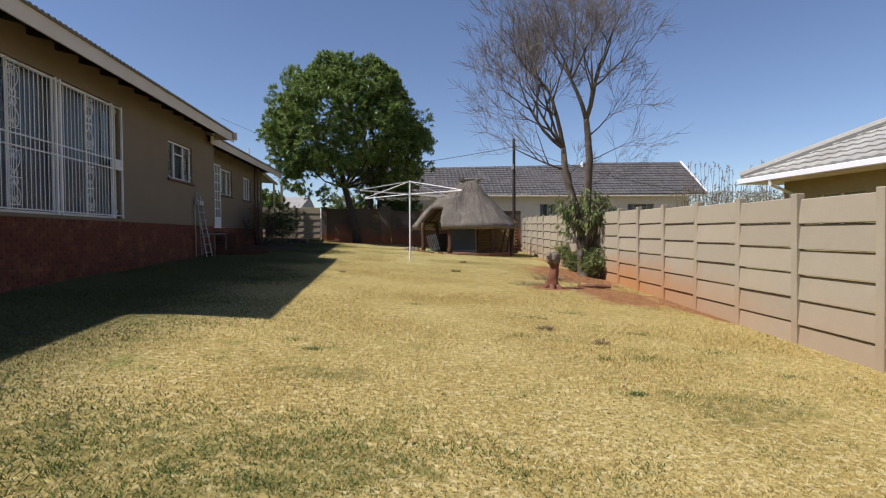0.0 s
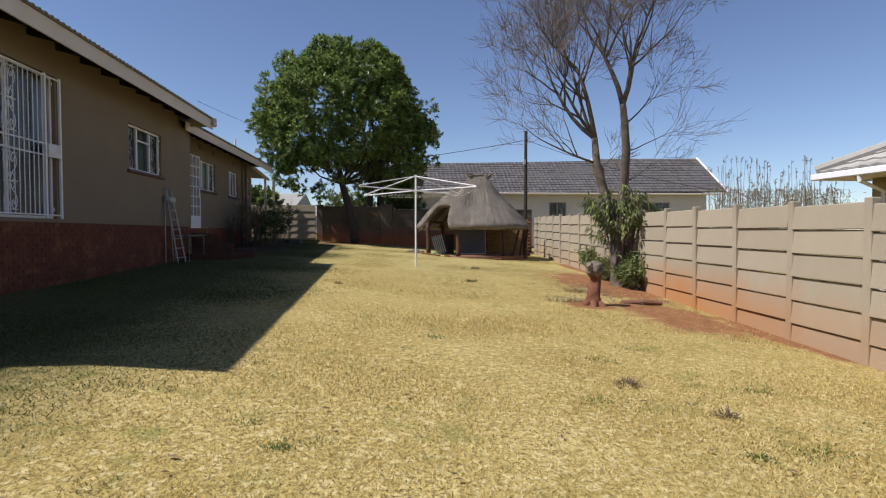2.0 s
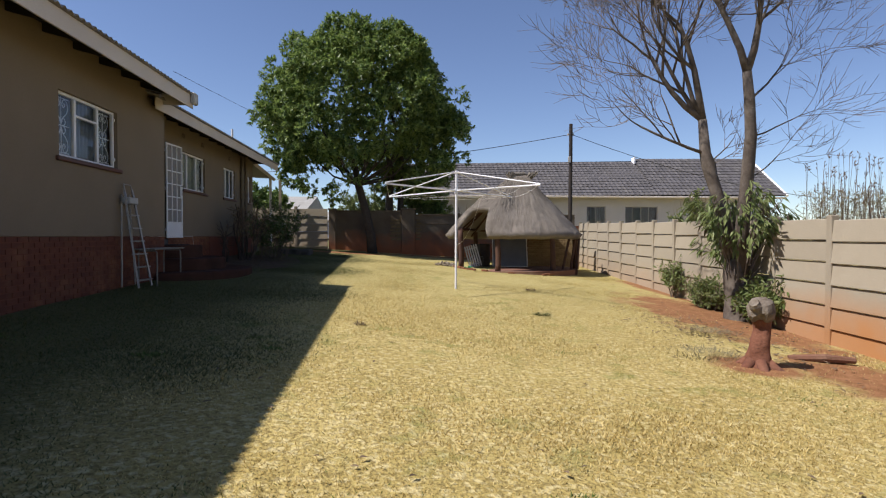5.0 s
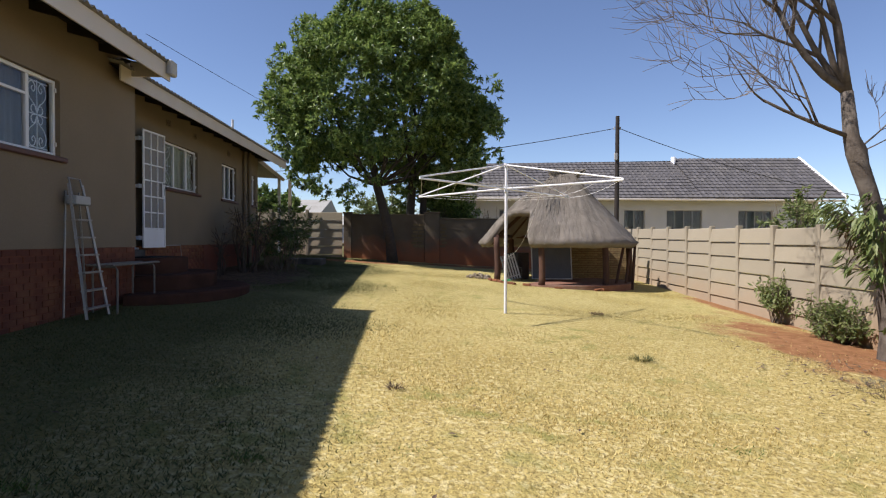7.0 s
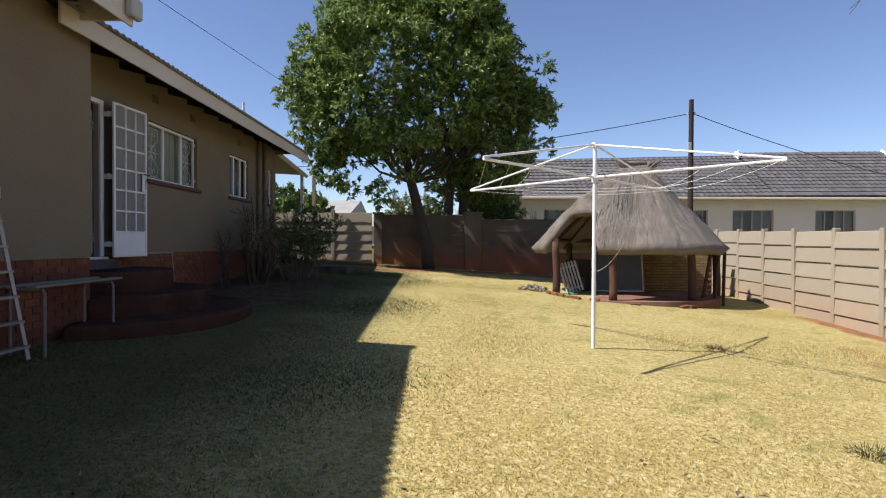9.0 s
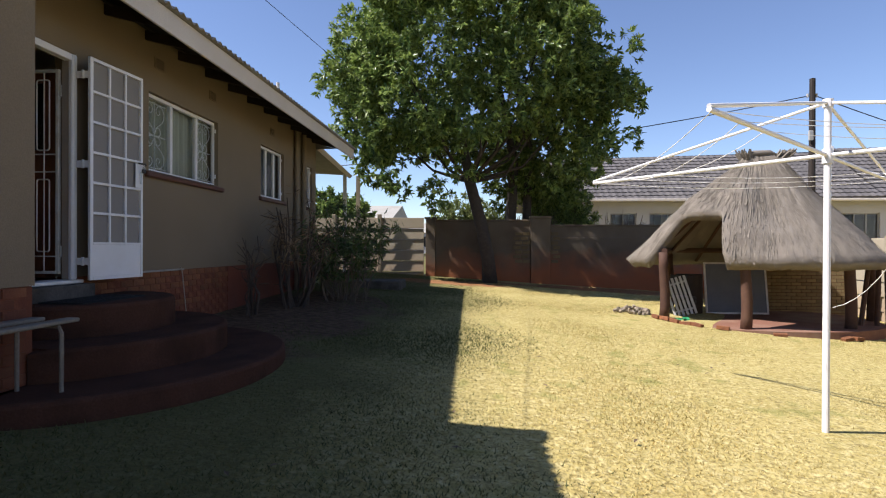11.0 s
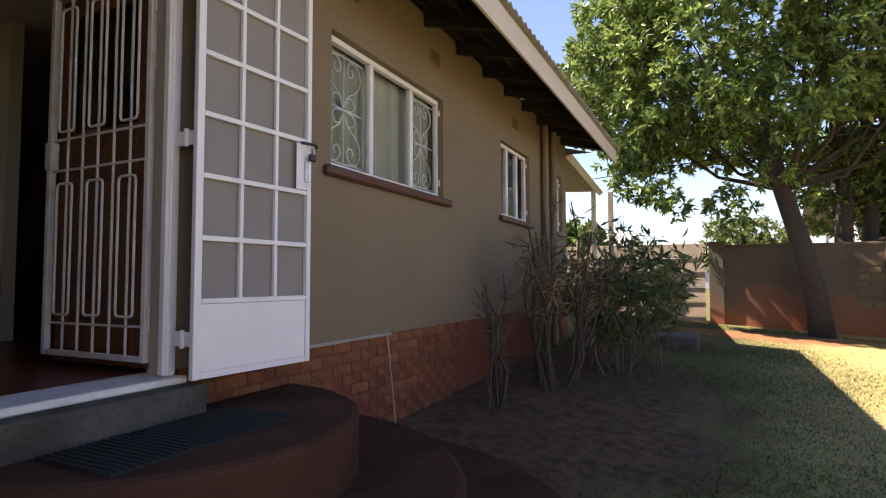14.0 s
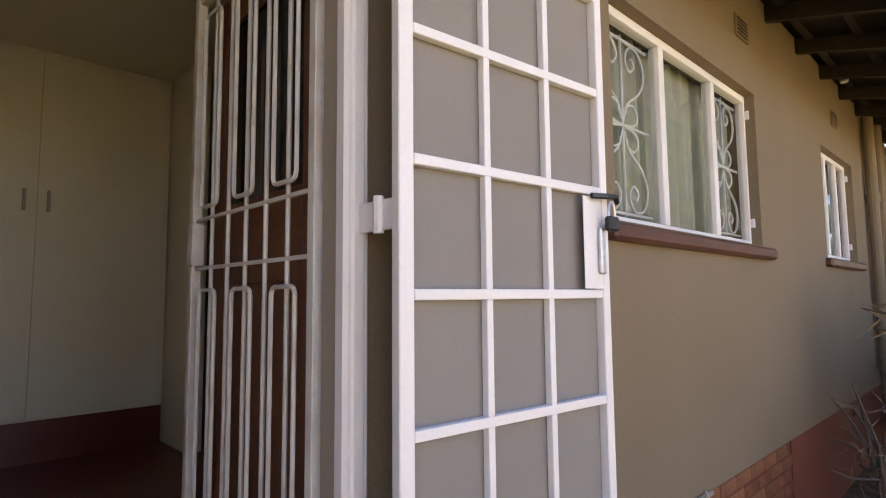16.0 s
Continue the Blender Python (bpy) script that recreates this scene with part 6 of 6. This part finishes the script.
def reeds(x0, x1, y, count, seed):
    """Thin upright canes with feathery heads, over a dry thicket."""
    r = random.Random(seed)
    bed = thing("tall_reeds", "tall dry reeds with feathery heads behind the fence", "reeds", ((x0 + x1) / 2, y, ground_z(x0, y)))
    canes, rows, low = bmesh.new(), [], []
    for k in range(count):
        x, yy = r.uniform(x0, x1), y + r.uniform(-0.7, 0.7)
        z = ground_z(x, yy)
        h = r.uniform(2.9, 4.5) if r.random() < 0.6 else r.uniform(2.6, 3.4)
        top = Vector((x + r.gauss(0, 0.16), yy + r.gauss(0, 0.1), z + h))
        pipe_run(canes, [(x, yy, z - 0.05), (x + (top.x - x) * 0.3, yy, z + h * 0.5), top], [0.012, 0.010, 0.005], 3)
        for j in range(r.randint(3, 9)):
            way = (unit(r) * 0.5 + Vector((0.2, 0, 0.6))).normalized()
            rows.append((top - Vector((0, 0, r.uniform(0.0, 0.22))), way, r.uniform(0.07, 0.16), 0.03, unit(r)))
        for j in range(34):
            p = Vector((x + r.gauss(0, 0.3), yy + r.gauss(0, 0.25), z + r.uniform(1.4, 3.15)))
            low.append((p, (unit(r) + Vector((0, 0, 0.4))).normalized(), r.uniform(0.12, 0.30), 0.022, unit(r)))
    tagged(part("cane", canes, SHRUBTWIG, bed), kind="stuff")
    v, f = leaf_cloud(rows)
    tagged(from_arrays("seed_heads", v, f, DRYLEAF, bed, "grey feathery seed heads"), kind="stuff")
    v, f = leaf_cloud(low)
    tagged(from_arrays("thicket", v, f, REEDLEAF, bed, "tangled dry reed leaves"), kind="stuff")
    rest(bed)


reeds(12.6, 18.0, 24.2, 170, 38)
shrub("bare_bush", "half-bare dark bush behind the fence", 14.0, 23.2, 0.5, 0.4, 3.5, 16, 10, DRYLEAF, 39, (0.06, 0.1), 0.4, 0.6, 0.03, PRUNEDWOOD)
shrub("hedge", "dark grey-green conifer behind the back wall", 0.3, 35.8, 1.5, 0.9, 5.0, 110, 130, LEAF, 40, (0.10, 0.2), 0.22, 0.35)
shrub("bare_bush", "bare branching bush behind the back wall", 2.4, 34.8, 0.9, 0.5, 3.1, 26, 0, SHRUBLEAF, 41, stem_r=0.03)
shrub("bare_bush", "bare branching bush behind the back wall", -0.7, 35.2, 1.2, 0.5, 2.9, 60, 10, DRYLEAF, 42, (0.05, 0.1), 0.4, 0.4, 0.016)
shrub("hedge", "dusty green tree beyond the back wall", -3.0, 41.0, 1.8, 1.2, 4.2, 90, 80, SUCKERLEAF, 43, (0.12, 0.22), 0.4, 0.3)
shrub("far_tree", "dark round tree beyond the porch", -11.5, 47.0, 3.0, 2.0, 4.6, 100, 110, LEAF, 44, (0.2, 0.35), 0.5, 0.3)

# ---- stump ----
stump = thing("tree_stump", "leaning cut tree stump stained by red soil", "stump", (3.8, 13.35, 0.15))


def gnarled(points, radii, n, amp, seed):
    """A knotty length of wood: a bent tapering round, finely ringed and lumpy."""
    bm, pts, rs = bmesh.new(), [], []
    for k in range(len(points) - 1):
        for u in (0.0, 0.25, 0.5, 0.75):
            pts.append(Vector(points[k]).lerp(Vector(points[k + 1]), u))
            rs.append(radii[k] + (radii[k + 1] - radii[k]) * u)
    pipe_run(bm, pts + [Vector(points[-1])], rs + [radii[-1]], n)
    for v in bm.verts:
        lump = amp * noise.noise((v.co.x * 7 + seed, v.co.y * 7, v.co.z * 5)) + 0.4 * amp * noise.noise((v.co.x * 22, v.co.y * 22 + seed, v.co.z * 12))
        v.co += Vector((lump, 0.7 * lump, 0.4 * lump))
    return bm


part("trunk", gnarled([(3.79, 13.36, 0.05), (3.80, 13.36, 0.22), (3.83, 13.36, 0.42), (3.86, 13.36, 0.66), (3.86, 13.36, 0.84)], [0.27, 0.165, 0.125, 0.10, 0.11], 18, 0.05, 1), STUMPWOOD, stump, smooth=True)
part("cut_head", gnarled([(3.87, 13.36, 0.78), (3.85, 13.35, 0.88), (3.82, 13.35, 0.99), (3.80, 13.35, 1.06)], [0.115, 0.165, 0.155, 0.09], 18, 0.06, 4), OLDWOOD, stump, "weathered grey cut head")
part("stub", gnarled([(3.78, 13.32, 0.90), (3.70, 13.27, 0.98), (3.67, 13.25, 1.02)], [0.08, 0.075, 0.06], 12, 0.03, 7), OLDWOOD, stump)
for a in range(6):
    an = a * 1.05 + 0.3
    part("root", pipe_run(bmesh.new(), [(3.80 + 0.1 * math.cos(an), 13.36 + 0.1 * math.sin(an), 0.26), (3.80 + 0.24 * math.cos(an), 13.36 + 0.24 * math.sin(an), 0.15), (3.80 + 0.4 * math.cos(an), 13.36 + 0.4 * math.sin(an), 0.08)], [0.07, 0.06, 0.03], 7), STUMPWOOD, stump, smooth=True)
log = part("fallen_branch", pipe_run(bmesh.new(), [(4.6, 13.9, 0.16), (5.0, 13.75, 0.19), (5.4, 13.7, 0.16)], [0.05, 0.06, 0.045], 8), STUMPWOOD)
tagged(log, "short fallen branch on the red soil", "branch")

# ---- grass ----
def bare_at(x, y):
    return any(((x - bx) / rx) ** 2 + ((y - by) / ry) ** 2 < 0.8 for bx, by, rx, ry in BARE)


def off_lawn(x, y):
    return x > fence_x(y) - 0.08 or y > 33.3 or (x < WALL1 + 0.05 and y < 19.3) or x < WALL2 + 0.05 or (x + 6.6) ** 2 + (y - 20.45) ** 2 < 4.7 or ((x - 3.5) / 2.5) ** 2 + ((y - 27.7) / 2.15) ** 2 < 1


def blades(name, spots, mat_, low, high, label, width=0.0065):
    """One three-cornered blade at each spot, leaning its own way."""
    r = np.random.default_rng(3)
    n = len(spots)
    x, y = spots[:, 0], spots[:, 1]
    z = 0.06 - 0.0613 * np.clip(x, -10, 9) + 0.0271 * np.clip(y, -8, 36) - 0.012
    h = r.uniform(low, high, n)
    a, lean, b = r.uniform(0, math.tau, n), r.uniform(0.6, 1.9, n), r.uniform(0, math.tau, n)
    w = width * r.uniform(0.6, 1.4, n)
    v = np.zeros((n, 3, 3))
    v[:, 0] = np.stack([x + w * np.cos(a), y + w * np.sin(a), z], 1)
    v[:, 1] = np.stack([x - w * np.cos(a), y - w * np.sin(a), z], 1)
    v[:, 2] = np.stack([x + h * lean * np.cos(b), y + h * lean * np.sin(b), z + 0.012 + h], 1)
    mesh = bpy.data.meshes.new(name)
    mesh.vertices.add(n * 3)
    mesh.vertices.foreach_set("co", v.reshape(-1))
    mesh.loops.add(n * 3)
    mesh.loops.foreach_set("vertex_index", np.arange(n * 3))
    mesh.polygons.add(n)
    mesh.polygons.foreach_set("loop_start", np.arange(n) * 3)
    mesh.polygons.foreach_set("loop_total", np.full(n, 3))
    mesh.update()
    mesh.materials.append(mat_)
    return tagged(new(name, mesh), label, "grass", kind="stuff")


gr = np.random.default_rng(4)
raw = np.stack([gr.uniform(-6.6, 7.3, 780000), -2.5 + 35.6 * gr.random(780000) ** 1.45], 1)
patchy = np.sin(raw[:, 0] * 1.9 + 2 * np.sin(raw[:, 1] * 0.8)) * np.sin(raw[:, 1] * 1.6 + np.sin(raw[:, 0] * 1.3))
spots = np.array([p for p, q in zip(raw, patchy) if not off_lawn(p[0], p[1]) and not (((p[0] - HUMUS[0]) / HUMUS[2]) ** 2 + ((p[1] - HUMUS[1]) / HUMUS[3]) ** 2 < 0.9 and gr.random() < 0.85) and not (bare_at(p[0], p[1]) and gr.random() < 0.93)])
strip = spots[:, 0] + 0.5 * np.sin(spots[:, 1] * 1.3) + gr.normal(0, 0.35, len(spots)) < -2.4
blades("mixed_grass", spots[strip], MIXGRASS, 0.012, 0.036, "half-green lawn grass along the house, darkened for its shade")
fresh = ~strip & (spots[:, 1] + 2.0 * np.sin(spots[:, 0] * 0.7) + gr.normal(0, 2.5, len(spots)) > 17.5)
blades("dry_grass", spots[~strip & ~fresh], GRASS, 0.008, 0.030, "short dry straw-coloured lawn grass")
blades("fresher_grass", spots[fresh], FRESHGRASS, 0.006, 0.020, "short pale yellow-green lawn grass")
tufts = []
for k in range(230):
    cx, cy = gr.uniform(-5.5, 6.0), 1.2 + 13 * gr.random() ** 1.8
    keep = 0.9 if cy < 5.0 else 0.35
    if off_lawn(cx, cy) or bare_at(cx, cy) or gr.random() > keep:
        continue
    m = int(gr.integers(20, 150))
    s = gr.uniform(0.03, 0.13)
    tufts.append(np.stack([cx + gr.normal(0, s * 1.6, m), cy + gr.normal(0, s, m)], 1))
for k in range(110):
    cx, cy = gr.normal(-1.3, 1.2), gr.normal(3.2, 0.6)
    if cy < 1.0 or off_lawn(cx, cy):
        continue
    m = int(gr.integers(30, 160))
    s = gr.uniform(0.05, 0.16)
    tufts.append(np.stack([cx + gr.normal(0, s * 1.6, m), cy + gr.normal(0, s, m)], 1))
blades("green_grass", np.concatenate(tufts), GREENGRASS, 0.012, 0.036, "green grass patches left in the dry lawn")


def clump(x, y, s, seed, mat_, label):
    r = random.Random(seed)
    z = ground_z(x, y)
    rows = []
    for k in range(int(260 * s / 0.2)):
        a, q = r.uniform(0, math.tau), r.random() ** 0.5
        p = Vector((x + s * q * math.cos(a), y + s * q * math.sin(a), z))
        way = Vector((math.cos(a) * 0.8, math.sin(a) * 0.8, r.uniform(0.2, 1.0))) + unit(r) * 0.5
        rows.append((p, way.normalized(), r.uniform(0.05, 0.11), 0.008, Vector((0, 0, 1))))
    v, f = leaf_cloud(rows)
    tagged(from_arrays("grass_clump", v, f, mat_), label, "grass", "grass clumps")


for k, (x, y, s) in enumerate(((1.80, 16.58, 0.14), (2.13, 7.80, 0.09), (2.62, 6.95, 0.07), (-1.35, 14.75, 0.06), (3.3, 13.9, 0.5), (4.3, 15.6, 0.5), (2.5, 20.6, 0.12))):
    clump(x, y, s, 60 + k, MIXGRASS if k == 0 else (DRYLEAF if s < 0.3 else REEDLEAF), "withered brown grass clump on the lawn" if s < 0.3 else "pale dry cut grass by the stump")
lr = random.Random(77)
rows = []
for k in range(420):
    x, y = lr.uniform(-5.6, 6.3), lr.uniform(1.5, 31.5)
    if not off_lawn(x, y):
        a = lr.uniform(0, math.tau)
        ln = lr.uniform(0.03, 0.085)
        rows.append((Vector((x, y, ground_z(x, y) + 0.025)), Vector((math.cos(a), math.sin(a), lr.uniform(-0.05, 0.3))).normalized(), ln, ln * 0.45, Vector((0, 0, 1))))
for k in range(520):
    x, y = lr.gauss(4.5, 0.6), lr.gauss(15.4, 1.3)
    a, ln = lr.uniform(0, math.tau), lr.uniform(0.04, 0.12)
    rows.append((Vector((x, y, ground_z(x, y) + 0.025)), Vector((math.cos(a), math.sin(a), lr.uniform(-0.05, 0.35))).normalized(), ln, ln * 0.3, Vector((0, 0, 1))))
v, f = leaf_cloud(rows)
tagged(from_arrays("fallen_leaves", v, f, DRYLEAF), "scattered fallen brown leaves on the lawn", "leaves", kind="stuff")

# ---- distance ----
def far_house(x, y, w, d, h, roof_h, wall_m, roof_m, label):
    z = ground_z(x, y)
    hs = thing("distant_house", label, "house", (x, y, z))
    part("wall", box(bmesh.new(), (x - w / 2, y, z), (x + w / 2, y + d, z + h)), wall_m, hs)
    bm = bmesh.new()
    a = [bm.verts.new(c) for c in ((x - w / 2 - 0.3, y - 0.3, z + h), (x - w / 2 - 0.3, y + d + 0.3, z + h), (x - w / 2 - 0.3, y + d / 2, z + h + roof_h))]
    b = [bm.verts.new(c) for c in ((x + w / 2 + 0.3, y - 0.3, z + h), (x + w / 2 + 0.3, y + d + 0.3, z + h), (x + w / 2 + 0.3, y + d / 2, z + h + roof_h))]
    bm.faces.new(a)
    bm.faces.new(b[::-1])
    for i, j in ((0, 1), (1, 2), (2, 0)):
        bm.faces.new((a[i], a[j], b[j], b[i]))
    part("roof", bm, roof_m, hs)
    for k in range(2):
        wx = x - w / 4 + k * w / 2
        part("window", box(bmesh.new(), (wx - 0.5, y - 0.02, z + 0.9), (wx + 0.5, y - 0.004, z + 2.0)), BLACK, hs)
    rest(hs)


far_house(-12.0, 58.0, 4.5, 12.0, 2.6, 1.6, NEIGHBOUR, TILE_PALE, "distant pale house with a grey gable roof")
far_house(-5.5, 75.0, 12.0, 8.0, 2.4, 1.2, NEIGHBOUR, TILE_PALE, "distant long house beyond the back wall")
fr = random.Random(90)
rows = []
for k in range(90):
    x, y = fr.uniform(-60, 60), fr.uniform(95, 120)
    h = fr.uniform(3.0, 6.5)
    for j in range(150):
        d = unit(fr)
        p = Vector((x + d.x * h * 0.8, y + d.y * h * 0.5, 1.2 + h * 0.55 + d.z * h * 0.5))
        ln = fr.uniform(0.4, 0.9)
        rows.append((p, unit(fr), ln, ln * 0.3, unit(fr)))
v, f = leaf_cloud(rows)
tagged(from_arrays("far_woods", v, f, FARWOOD), "hazy line of bare trees in the distance", "trees", kind="stuff")
tagged(part("street_pole", tube(bmesh.new(), (-3.1, 52.0, 1.0), (-3.1, 52.0, 6.0), 0.07, n=8), PLASTIC_GREY), "thin pale pole beyond the back wall", "pole")

# ---- bricks of the plinth ----
brick_mesh = bpy.data.meshes.new("brick")
bm = box(bmesh.new(), (-0.013, -0.111, -0.037), (-0.004, 0.111, 0.037), 0.004)
bm.to_mesh(brick_mesh)
bm.free()
brick_mesh.materials.append(BRICK_RED)
painted_mesh = brick_mesh.copy()
painted_mesh.name = "brick_painted"
painted_mesh.materials.clear()
painted_mesh.materials.append(BRICK_PAINT)
near_count = 0
rest_bm_rows = []
for plane, y0, y1 in ((WALL1, 7.3, CORNER_Y - 0.02), (WALL2, CORNER_Y + 0.1, 24.08)):
    for r in range(14):
        z = PLINTH - 0.045 - r * 0.083
        y = y0 + 0.11 + (0.116 if r % 2 else 0)
        while y < y1 - 0.1:
            if z > ground_z(plane, y) - 0.05 and not (plane == WALL2 and 19.55 < y < 20.65 and z > 1.55):
                if plane == WALL2 and 20.6 < y < 26.0 and near_count < 300:
                    worn = random.random() < (0.92, 0.85, 0.6, 0.35)[min(r, 3)] * (1.0 if r < 4 else 0.25)
                    shared("brick", brick_mesh if worn else painted_mesh, Matrix.Translation((plane + random.uniform(-0.002, 0.001), y, z)), plinth)
                    near_count += 1
                else:
                    rest_bm_rows.append((plane, y, z))
            y += 0.232
verts, faces = [], []
for x, y, z in rest_bm_rows:
    i = len(verts)
    verts += [(x - 0.013 * (1 - a), y + 0.1085 * b, z + 0.0345 * c) for a in (0, 1) for b in (-1, 1) for c in (-1, 1)]
    faces += [(i + 4, i + 6, i + 7, i + 5), (i, i + 4, i + 5, i + 1), (i + 2, i + 3, i + 7, i + 6), (i, i + 2, i + 6, i + 4), (i + 1, i + 5, i + 7, i + 3)]
tagged(from_arrays("bricks", verts, faces, BRICK_REST, plinth), kind="stuff")

for ob in [o for o in scene.objects if o.type == "EMPTY" and not o.parent]:
    rest(ob)
